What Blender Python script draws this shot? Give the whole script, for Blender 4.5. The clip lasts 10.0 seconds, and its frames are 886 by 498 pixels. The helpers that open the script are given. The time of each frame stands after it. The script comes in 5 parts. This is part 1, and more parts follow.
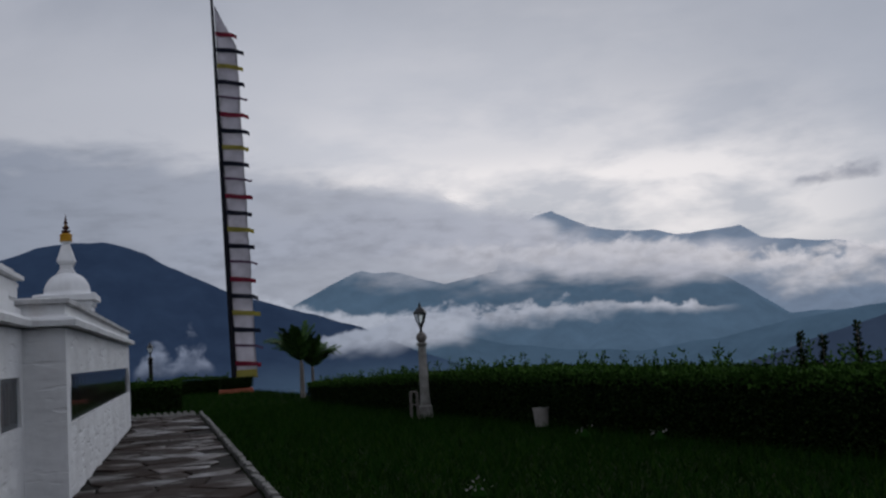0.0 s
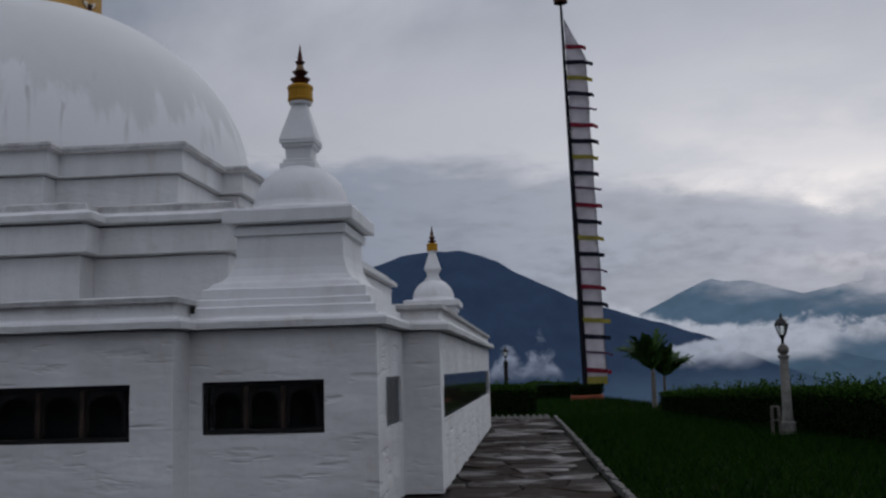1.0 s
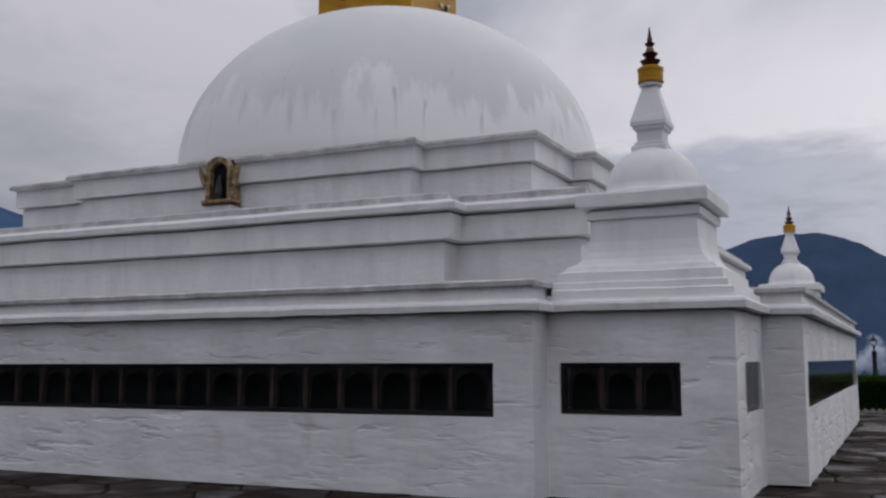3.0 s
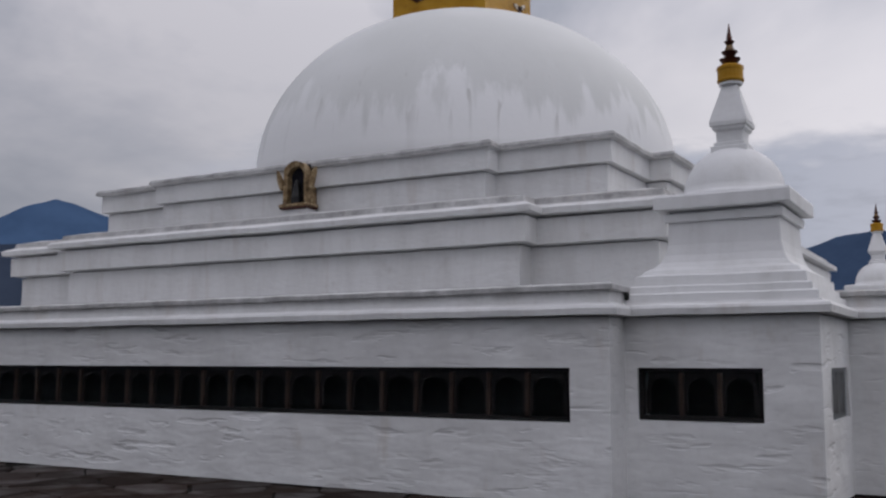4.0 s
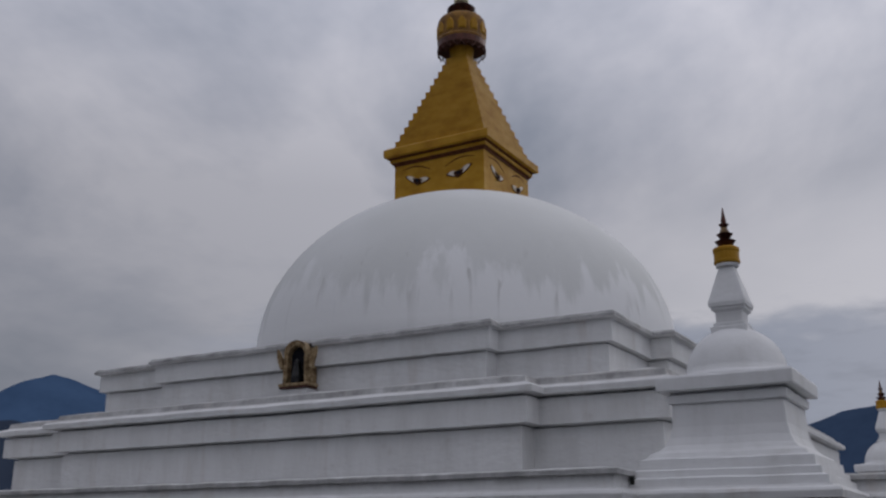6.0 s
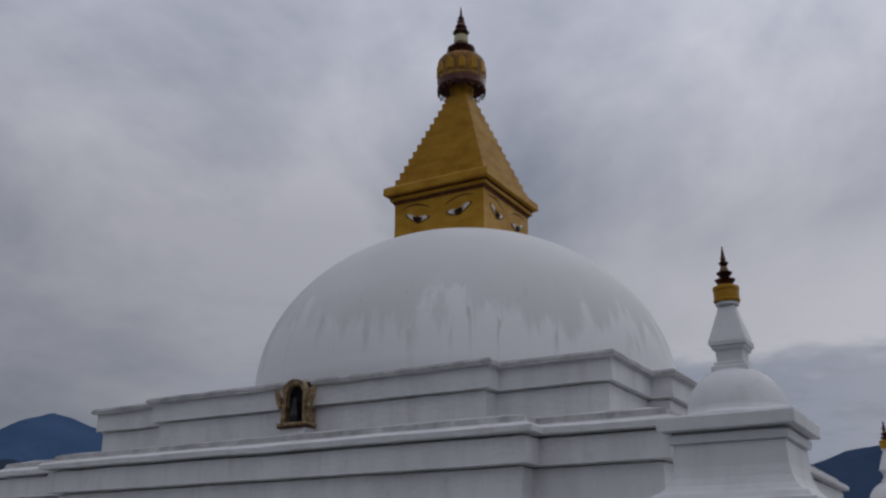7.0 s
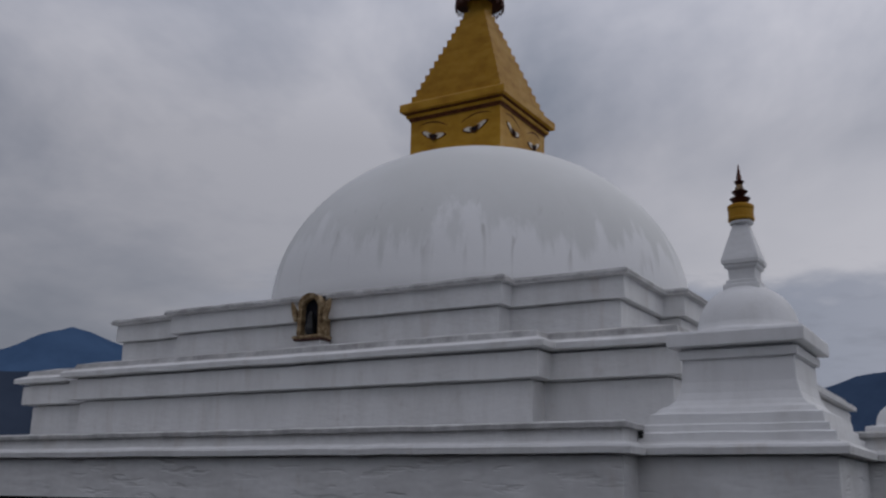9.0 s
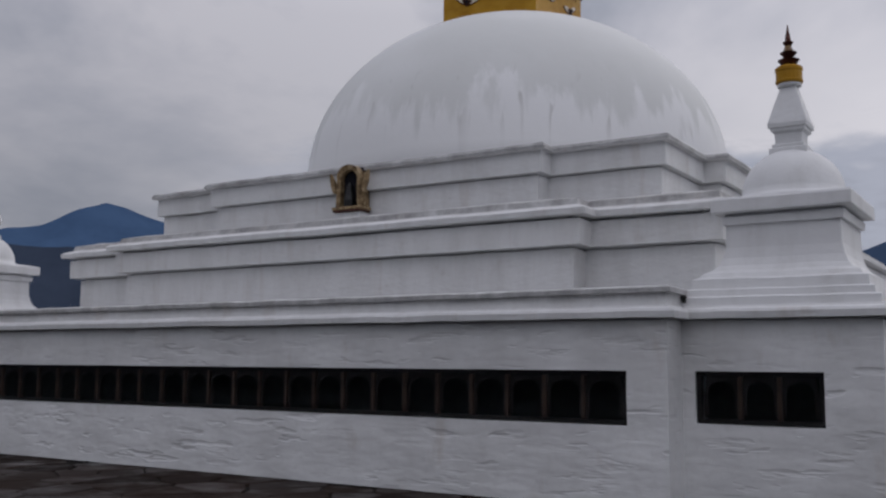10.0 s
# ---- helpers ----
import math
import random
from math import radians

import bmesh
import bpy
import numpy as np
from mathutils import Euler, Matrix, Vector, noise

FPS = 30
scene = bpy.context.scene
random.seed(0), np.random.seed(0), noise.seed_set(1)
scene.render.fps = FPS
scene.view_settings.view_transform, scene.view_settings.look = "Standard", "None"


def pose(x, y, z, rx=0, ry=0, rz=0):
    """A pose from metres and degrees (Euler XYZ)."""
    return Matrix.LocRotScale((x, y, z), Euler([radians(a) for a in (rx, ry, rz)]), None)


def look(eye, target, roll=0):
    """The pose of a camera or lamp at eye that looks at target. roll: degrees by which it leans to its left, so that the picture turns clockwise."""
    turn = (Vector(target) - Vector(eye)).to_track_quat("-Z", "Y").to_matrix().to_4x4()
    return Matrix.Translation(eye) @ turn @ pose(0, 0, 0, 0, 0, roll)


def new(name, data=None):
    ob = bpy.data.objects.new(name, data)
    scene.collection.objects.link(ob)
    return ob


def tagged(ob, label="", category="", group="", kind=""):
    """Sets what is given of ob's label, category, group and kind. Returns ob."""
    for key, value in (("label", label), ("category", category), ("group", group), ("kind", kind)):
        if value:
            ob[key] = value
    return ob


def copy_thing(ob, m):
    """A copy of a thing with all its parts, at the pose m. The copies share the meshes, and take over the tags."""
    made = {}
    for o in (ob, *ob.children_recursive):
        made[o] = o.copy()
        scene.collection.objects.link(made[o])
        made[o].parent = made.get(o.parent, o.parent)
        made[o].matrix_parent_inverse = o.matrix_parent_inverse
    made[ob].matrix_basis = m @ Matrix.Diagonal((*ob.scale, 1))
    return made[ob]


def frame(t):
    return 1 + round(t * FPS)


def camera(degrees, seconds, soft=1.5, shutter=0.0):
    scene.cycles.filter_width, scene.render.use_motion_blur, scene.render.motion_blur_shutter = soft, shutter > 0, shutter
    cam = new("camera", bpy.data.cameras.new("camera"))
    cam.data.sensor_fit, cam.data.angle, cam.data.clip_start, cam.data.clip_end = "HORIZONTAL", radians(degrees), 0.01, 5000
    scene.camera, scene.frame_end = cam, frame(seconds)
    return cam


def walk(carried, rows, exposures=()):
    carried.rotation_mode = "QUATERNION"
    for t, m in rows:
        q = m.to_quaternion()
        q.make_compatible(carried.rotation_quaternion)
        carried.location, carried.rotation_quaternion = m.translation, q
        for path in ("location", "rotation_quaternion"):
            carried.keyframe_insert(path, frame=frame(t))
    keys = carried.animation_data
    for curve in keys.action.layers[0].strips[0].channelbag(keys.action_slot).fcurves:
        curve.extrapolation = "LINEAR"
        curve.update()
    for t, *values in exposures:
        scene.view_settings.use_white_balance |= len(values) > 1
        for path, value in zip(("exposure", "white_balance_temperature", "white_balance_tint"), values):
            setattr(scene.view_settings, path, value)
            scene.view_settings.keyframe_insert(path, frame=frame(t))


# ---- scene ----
cam = camera(48.57, 10.0, soft=2.4)
PATH = [
    (0, pose(0.244, 0.216, 1.539, 95.62, 3.58, -14.67)),
    (0.1, pose(0.220, 0.208, 1.542, 95.78, 3.35, -12.08)),
    (0.2, pose(0.196, 0.200, 1.545, 95.92, 3.11, -9.36)),
    (0.3, pose(0.172, 0.193, 1.548, 96.05, 2.88, -6.85)),
    (0.4, pose(0.148, 0.185, 1.551, 96.23, 2.64, -4.58)),
    (0.5, pose(0.124, 0.177, 1.554, 96.39, 2.41, -2.18)),
    (0.6, pose(0.116, 0.158, 1.553, 96.49, 2.26, -0.30)),
    (0.7, pose(0.109, 0.139, 1.552, 96.64, 2.10, 1.40)),
    (0.8, pose(0.101, 0.119, 1.552, 96.81, 1.95, 2.94)),
    (0.9, pose(0.094, 0.100, 1.551, 96.93, 1.79, 4.25)),
    (1, pose(0.086, 0.081, 1.550, 96.97, 1.64, 5.28)),
    (1.1, pose(0.082, 0.063, 1.536, 97.01, 1.64, 6.37)),
    (1.2, pose(0.078, 0.045, 1.522, 97.06, 1.64, 7.64)),
    (1.3, pose(0.073, 0.026, 1.507, 97.02, 1.63, 9.32)),
    (1.4, pose(0.069, 0.008, 1.493, 96.99, 1.63, 11.08)),
    (1.5, pose(0.065, -0.010, 1.479, 97.04, 1.63, 12.48)),
    (1.6, pose(0.062, -0.020, 1.486, 96.96, 1.44, 13.37)),
    (1.7, pose(0.059, -0.030, 1.492, 96.93, 1.25, 14.38)),
    (1.8, pose(0.057, -0.041, 1.499, 96.86, 1.07, 15.53)),
    (1.9, pose(0.054, -0.051, 1.505, 96.77, 0.88, 16.70)),
    (2, pose(0.051, -0.061, 1.512, 96.70, 0.69, 17.77)),
    (2.1, pose(0.047, -0.059, 1.512, 96.71, 0.64, 18.63)),
    (2.2, pose(0.043, -0.056, 1.512, 96.67, 0.59, 19.57)),
    (2.3, pose(0.039, -0.054, 1.513, 96.64, 0.54, 20.43)),
    (2.4, pose(0.035, -0.051, 1.513, 96.59, 0.49, 21.26)),
    (2.5, pose(0.031, -0.049, 1.513, 96.55, 0.44, 21.99)),
    (2.6, pose(0.028, -0.046, 1.514, 96.56, 0.39, 22.67)),
    (2.7, pose(0.024, -0.043, 1.514, 96.55, 0.35, 23.31)),
    (2.8, pose(0.021, -0.040, 1.515, 96.52, 0.30, 23.95)),
    (2.9, pose(0.017, -0.037, 1.515, 96.51, 0.26, 24.54)),
    (3, pose(0.014, -0.034, 1.516, 96.44, 0.21, 25.15)),
    (3.2, pose(0.012, -0.029, 1.527, 96.32, -0.11, 26.22)),
    (4.3, pose(0.002, -0.004, 1.589, 96.83, 0.03, 30.01)),
    (4.4, pose(0.001, -0.002, 1.595, 97.64, 0.09, 29.76)),
    (4.5, pose(-0.000, -0.000, 1.600, 98.33, 0.14, 29.66)),
    (4.6, pose(-0.002, 0.000, 1.601, 98.86, 0.20, 29.44)),
    (4.7, pose(-0.003, 0.001, 1.603, 99.22, 0.26, 29.34)),
    (4.8, pose(-0.005, 0.001, 1.604, 99.53, 0.31, 29.30)),
    (5, pose(-0.008, 0.002, 1.607, 100.47, 0.43, 29.54)),
    (5.1, pose(-0.001, -0.002, 1.614, 100.88, 0.44, 29.66)),
    (5.2, pose(0.005, -0.006, 1.620, 101.57, 0.46, 29.63)),
    (5.3, pose(0.012, -0.010, 1.627, 102.41, 0.47, 29.58)),
    (5.4, pose(0.018, -0.014, 1.633, 103.18, 0.49, 29.49)),
    (5.5, pose(0.025, -0.018, 1.640, 103.80, 0.50, 29.41)),
    (5.6, pose(0.022, -0.024, 1.642, 104.36, 0.42, 29.36)),
    (5.7, pose(0.020, -0.030, 1.643, 105.01, 0.34, 29.42)),
    (5.8, pose(0.017, -0.036, 1.645, 105.57, 0.27, 29.51)),
    (5.9, pose(0.015, -0.042, 1.646, 106.01, 0.19, 29.55)),
    (6, pose(0.012, -0.048, 1.648, 106.54, 0.11, 29.57)),
    (6.2, pose(0.013, -0.039, 1.651, 107.23, -0.11, 29.50)),
    (7.3, pose(0.024, 0.011, 1.671, 108.95, 0.16, 29.70)),
    (7.5, pose(0.026, 0.020, 1.675, 108.94, 0.07, 29.79)),
    (7.6, pose(0.026, 0.023, 1.672, 108.86, 0.01, 29.83)),
    (7.8, pose(0.025, 0.030, 1.666, 108.70, -0.10, 29.89)),
    (8, pose(0.024, 0.036, 1.660, 108.59, -0.22, 29.84)),
    (8.3, pose(0.025, 0.046, 1.649, 108.20, -0.50, 29.95)),
    (8.5, pose(0.026, 0.053, 1.642, 107.73, -0.69, 30.04)),
    (8.7, pose(0.034, 0.020, 1.615, 106.47, -0.78, 30.08)),
    (8.8, pose(0.037, 0.004, 1.602, 105.88, -0.83, 30.21)),
    (9, pose(0.045, -0.029, 1.575, 104.15, -0.92, 30.27)),
    (9.2, pose(0.014, -0.025, 1.569, 102.68, -0.83, 30.26)),
    (9.3, pose(-0.001, -0.022, 1.567, 101.74, -0.79, 30.21)),
    (9.5, pose(-0.032, -0.018, 1.561, 100.13, -0.70, 30.32)),
    (9.7, pose(-0.054, -0.059, 1.559, 98.48, -0.56, 30.49)),
    (9.8, pose(-0.064, -0.079, 1.559, 97.74, -0.50, 30.75)),
    (9.9, pose(-0.075, -0.100, 1.558, 96.95, -0.43, 31.23)),
    (10, pose(-0.086, -0.120, 1.557, 96.59, -0.36, 32.10)),
]
EXPOSURE = [(0.0, -0.42, 6100, 7), (0.5, -0.44, 6120, 7), (1.0, -0.39, 6180, 7), (2.0, -0.04, 6350, 9), (2.5, 0.08, 6450, 10), (4.5, 0.20, 6550, 10), (5.0, 0.06, 6500, 10), (5.5, -0.17, 6480, 10), (6.2, -0.36, 6350, 9), (7.5, -0.42, 6300, 9), (8.5, -0.46, 6300, 9), (9.0, -0.40, 6330, 9), (9.5, -0.24, 6400, 9), (10.0, 0.02, 6450, 10)]
walk(cam, PATH, EXPOSURE)

# ---- sky and light ----
SUN_AZ, SUN_EL = radians(25), radians(32)      # towards +y, a little to +x
world = bpy.data.worlds.new("overcast_sky")
scene.world = world
world.use_nodes = True


class Nodes:
    """Short hand for building node trees."""

    def __init__(self, tree):
        self.t = tree
        self.t.nodes.clear()

    def add(self, kind, inputs=None, **props):
        n = self.t.nodes.new(kind)
        for k, v in props.items():
            setattr(n, k, v)
        for k, v in (inputs or {}).items():
            self.put(n, k, v)
        return n

    def put(self, n, k, v):
        sock = n.inputs[k]
        if isinstance(v, bpy.types.NodeSocket):
            self.t.links.new(v, sock)
        else:
            sock.default_value = v

    def math(self, op, a, b=0.0, c=None, clamp=False):
        n = self.add("ShaderNodeMath", operation=op, use_clamp=clamp)
        self.put(n, 0, a)
        self.put(n, 1, b)
        if c is not None:
            self.put(n, 2, c)
        return n.outputs[0]

    def ramp(self, fac, stops, interp="LINEAR"):
        n = self.add("ShaderNodeValToRGB", {"Fac": fac})
        r = n.color_ramp
        r.interpolation = interp
        while len(r.elements) < len(stops):
            r.elements.new(0.5)
        for e, (p, c) in zip(r.elements, stops):
            e.position = p
            e.color = (c, c, c, 1) if isinstance(c, (int, float)) else (*c, 1)
        return n.outputs["Color"]

    def mix(self, fac, a, b, blend="MIX"):
        n = self.add("ShaderNodeMix", data_type="RGBA", blend_type=blend)
        self.put(n, 0, fac)
        self.put(n, 6, a if isinstance(a, bpy.types.NodeSocket) else (*a, 1))
        self.put(n, 7, b if isinstance(b, bpy.types.NodeSocket) else (*b, 1))
        return n.outputs[2]

    def noise(self, vec, scale, detail=4.0, rough=0.55, distort=0.0):
        return self.add("ShaderNodeTexNoise", {"Vector": vec, "Scale": scale, "Detail": detail, "Roughness": rough, "Distortion": distort}).outputs["Fac"]

    def stretch(self, vec, sx, sy, sz, loc=(0, 0, 0)):
        return self.add("ShaderNodeMapping", {"Vector": vec, "Scale": (sx, sy, sz), "Location": loc}).outputs[0]


def build_world():
    n = Nodes(world.node_tree)
    d = n.add("ShaderNodeTexCoord").outputs["Generated"]
    sep = n.add("ShaderNodeSeparateXYZ", {0: d})
    x, y, z = sep.outputs
    # a flat cloud layer seen in perspective
    up = n.math("ADD", n.math("MAXIMUM", z, 0.0), 0.32)
    flat = n.add("ShaderNodeCombineXYZ", {0: n.math("DIVIDE", x, up), 1: n.math("DIVIDE", y, up), 2: 0.3}).outputs[0]
    big = n.noise(n.stretch(flat, 1.0, 0.8, 1.0, (3.1, 1.7, 0)), 1.9, 6.0, 0.56, 0.2)
    low = n.noise(n.stretch(d, 1.0, 1.0, 2.4, (0.4, 0.2, 0.1)), 3.6, 5.0, 0.52, 0.2)
    # near the horizon the banks lie flat
    hor = n.ramp(z, [(0.12, 1.0), (0.34, 0.0)])
    dens = n.mix(hor, big, low)
    cloud = n.ramp(dens, [(0.33, (0.345, 0.366, 0.440)), (0.47, (0.535, 0.538, 0.612)), (0.60, (0.725, 0.708, 0.770))])
    # the west is brighter and warmer just over the far peaks
    side = n.add("ShaderNodeVectorMath", {0: d, 1: (math.sin(SUN_AZ), math.cos(SUN_AZ), 0.0)}, operation="DOT_PRODUCT").outputs["Value"]
    cloud = n.mix(n.ramp(side, [(0.70, 0.0), (0.95, 0.72)], "EASE"), cloud, (0.525, 0.528, 0.592))
    left = n.add("ShaderNodeVectorMath", {0: d, 1: (math.sin(radians(2)), math.cos(radians(2)), 0.0)}, operation="DOT_PRODUCT").outputs["Value"]
    pale = n.math("MULTIPLY", n.ramp(left, [(0.80, 0.0), (0.97, 0.8)], "EASE"), n.ramp(z, [(0.12, 0.0), (0.20, 1.0), (0.25, 0.85), (0.40, 0.0)], "EASE"))
    cloud = n.mix(pale, cloud, (0.82, 0.79, 0.835))
    core = n.add("ShaderNodeVectorMath", {0: d, 1: (math.sin(radians(20)), math.cos(radians(20)), 0.0)}, operation="DOT_PRODUCT").outputs["Value"]
    glow_az = n.ramp(core, [(0.90, 0.0), (0.985, 1.0)], "EASE")
    glow_el = n.ramp(z, [(0.04, 0.0), (0.105, 0.9), (0.16, 1.0), (0.20, 0.42), (0.27, 0.16), (0.6, 0.0)], "EASE")
    tear = n.ramp(n.noise(n.stretch(d, 1.0, 1.0, 2.8), 8.0, 5.0, 0.55, 0.15), [(0.40, 0.0), (0.60, 1.0)])
    g = n.math("MULTIPLY", n.math("MULTIPLY", glow_az, glow_el), n.math("MULTIPLY_ADD", tear, 0.8, 0.2))
    cloud = n.mix(n.math("MULTIPLY", g, 0.96), cloud, (1.24, 1.12, 1.08))
    east = n.ramp(n.math("MULTIPLY_ADD", x, 0.5, 0.5), [(0.0, 0.52), (0.30, 0.72), (0.58, 1.04), (1.0, 1.08)])
    east = n.mix(n.ramp(z, [(0.18, 1.0), (0.50, 0.25)]), (1, 1, 1), east)
    high = n.ramp(z, [(0.2, 0.92), (0.34, 0.91), (0.44, 1.10), (0.56, 1.36), (1.0, 1.36)])
    east = n.mix(1.0, east, high, "MULTIPLY")
    cloud = n.mix(1.0, cloud, east, "MULTIPLY")
    sky = n.add("ShaderNodeTexSky", sky_type="NISHITA", sun_disc=False, sun_elevation=SUN_EL, sun_rotation=SUN_AZ)
    dim = n.mix(1.0, sky.outputs[0], (0.1, 0.1, 0.1), "MULTIPLY")
    col = n.mix(0.94, dim, cloud)
    bg = n.add("ShaderNodeBackground", {"Color": col, "Strength": 1.0})
    out = n.add("ShaderNodeOutputWorld")
    n.t.links.new(bg.outputs[0], out.inputs[0])


build_world()
sun = new("sun", bpy.data.lights.new("sun", "SUN"))
sun.data.energy, sun.data.angle, sun.data.color = 0.5, radians(40), (1.0, 0.96, 0.93)
sun.matrix_world = look((math.sin(SUN_AZ) * 50, math.cos(SUN_AZ) * 50, 50 * math.tan(SUN_EL)), (0, 0, 0))


# ---- materials ----
def material(name, build, **principled):
    m = bpy.data.materials.new(name)
    m.use_nodes = True
    n = Nodes(m.node_tree)
    p = n.add("ShaderNodeBsdfPrincipled")
    out = n.add("ShaderNodeOutputMaterial")
    n.t.links.new(p.outputs[0], out.inputs[0])
    for k, v in principled.items():
        n.put(p, k.replace("_", " "), v)
    if build:
        build(n, p)
    return m


def world_pos(n):
    return n.add("ShaderNodeNewGeometry").outputs["Position"]


def bump(n, p, height, strength=0.5, dist=0.02):
    b = n.add("ShaderNodeBump", {"Height": height, "Strength": strength, "Distance": dist})
    n.put(p, "Normal", b.outputs[0])


def whitewash(n, p):
    """Lime wash over rubble courses: stones show in patches where the wash is thin."""
    w = world_pos(n)
    stain = n.ramp(n.noise(n.stretch(w, 1, 1, 0.5), 0.9, 5.0, 0.6), [(0.38, 0.0), (0.72, 1.0)])
    fine = n.noise(w, 9.0, 5.0, 0.65)
    c = n.mix(stain, (0.69, 0.695, 0.695), (0.56, 0.56, 0.555))
    c = n.mix(n.ramp(fine, [(0.50, 0.0), (0.75, 0.45)]), c, (0.52, 0.52, 0.515))
    # earth-brown splashes and runs
    rust = n.ramp(n.noise(n.stretch(w, 1.0, 1.0, 0.45, (7, 1, 4)), 1.7, 6.0, 0.68), [(0.60, 0.0), (0.74, 0.42)])
    c = n.mix(rust, c, (0.44, 0.39, 0.34))
    # broken ledges along the courses, in drifts, over pillowy stones
    drift = n.ramp(n.noise(n.stretch(w, 1.0, 1.0, 1.6, (2, 9, 5)), 0.8, 2.0, 0.5), [(0.42, 0.10), (0.56, 1.0)])
    ledge = n.ramp(n.noise(n.stretch(w, 1.0, 1.0, 4.6, (5, 3, 8)), 2.1, 2.0, 0.45, 0.12), [(0.575, 0.0), (0.72, 1.0)])
    chip = n.math("MULTIPLY", ledge, drift)
    c = n.mix(n.math("MULTIPLY", chip, 0.12), c, (0.42, 0.41, 0.40))
    n.put(p, "Base Color", c)
    stone = n.noise(n.stretch(w, 1, 1, 2.6, (8, 2, 6)), 2.6, 1.5, 0.45, 0.3)
    lump = n.noise(n.stretch(w, 1, 1, 2.0), 1.2, 2.0, 0.48, 0.2)
    h = n.math("ADD", n.math("MULTIPLY", lump, 1.2), n.math("MULTIPLY", stone, 0.9))
    h = n.math("SUBTRACT", h, n.math("MULTIPLY", chip, 1.45))
    grain = n.noise(n.stretch(w, 1, 1, 1.4), 14.0, 4.0, 0.6)
    h = n.math("ADD", h, n.math("MULTIPLY", grain, 0.09))
    bump(n, p, h, 0.42, 0.038)


def plaster(n, p):
    """Smoother lime plaster of the mouldings, dusty grey on top."""
    w = world_pos(n)
    grime = n.ramp(n.noise(n.stretch(w, 1.4, 1.4, 0.35), 1.6, 6.0, 0.65), [(0.42, 0.0), (0.75, 1.0)])
    speck = n.ramp(n.noise(w, 5.0, 6.0, 0.7), [(0.58, 0.0), (0.74, 0.7)])
    c = n.mix(n.math("MULTIPLY", grime, 0.8), (0.68, 0.682, 0.681), (0.545, 0.54, 0.53))
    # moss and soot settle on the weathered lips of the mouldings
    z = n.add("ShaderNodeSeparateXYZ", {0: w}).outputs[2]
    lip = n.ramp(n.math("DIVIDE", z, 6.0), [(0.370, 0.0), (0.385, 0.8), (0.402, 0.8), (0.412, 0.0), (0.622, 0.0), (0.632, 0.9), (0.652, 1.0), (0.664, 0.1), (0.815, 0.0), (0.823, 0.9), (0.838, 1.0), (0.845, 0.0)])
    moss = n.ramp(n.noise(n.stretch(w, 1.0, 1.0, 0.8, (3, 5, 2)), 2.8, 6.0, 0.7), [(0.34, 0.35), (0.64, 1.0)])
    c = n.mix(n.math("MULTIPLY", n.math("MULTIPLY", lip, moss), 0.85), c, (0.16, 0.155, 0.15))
    drip = n.ramp(n.noise(n.stretch(w, 1.6, 1.6, 0.16, (6, 2, 9)), 1.8, 5.0, 0.62), [(0.58, 0.0), (0.72, 0.40)])
    c = n.mix(drip, c, (0.47, 0.42, 0.38))
    c = n.mix(n.math("MULTIPLY", speck, 0.55), c, (0.46, 0.43, 0.41))
    n.put(p, "Base Color", c)
    bump(n, p, n.noise(n.stretch(w, 1, 1, 2.0), 6.0, 5.0, 0.6), 0.5, 0.025)


def smooth_plaster(n, p):
    """Freshly washed plaster of the small chortens, faint grey runs."""
    w = world_pos(n)
    run = n.ramp(n.noise(n.stretch(w, 2.2, 2.2, 0.35), 1.6, 5.0, 0.6), [(0.46, 0.0), (0.74, 0.8)])
    c = n.mix(run, (0.70, 0.702, 0.705), (0.59, 0.588, 0.58))
    n.put(p, "Base Color", n.mix(n.ramp(n.noise(w, 3.2, 6.0, 0.7), [(0.62, 0.0), (0.78, 0.5)]), c, (0.50, 0.48, 0.46)))
    bump(n, p, n.noise(n.stretch(w, 1, 1, 1.6), 5.0, 5.0, 0.6), 0.4, 0.02)


def worn_gilt(n, p):
    """Gilding rubbed down to a tan ground, dirty in the hollows."""
    w = n.add("ShaderNodeTexCoord").outputs["Object"]
    a = n.noise(w, 11.0, 5.0, 0.65)
    c = n.ramp(a, [(0.30, (0.055, 0.030, 0.014)), (0.50, (0.24, 0.165, 0.085)), (0.68, (0.43, 0.345, 0.215))])
    n.put(p, "Base Color", c)
    bump(n, p, n.noise(w, 20.0, 4.0, 0.6), 0.7, 0.02)


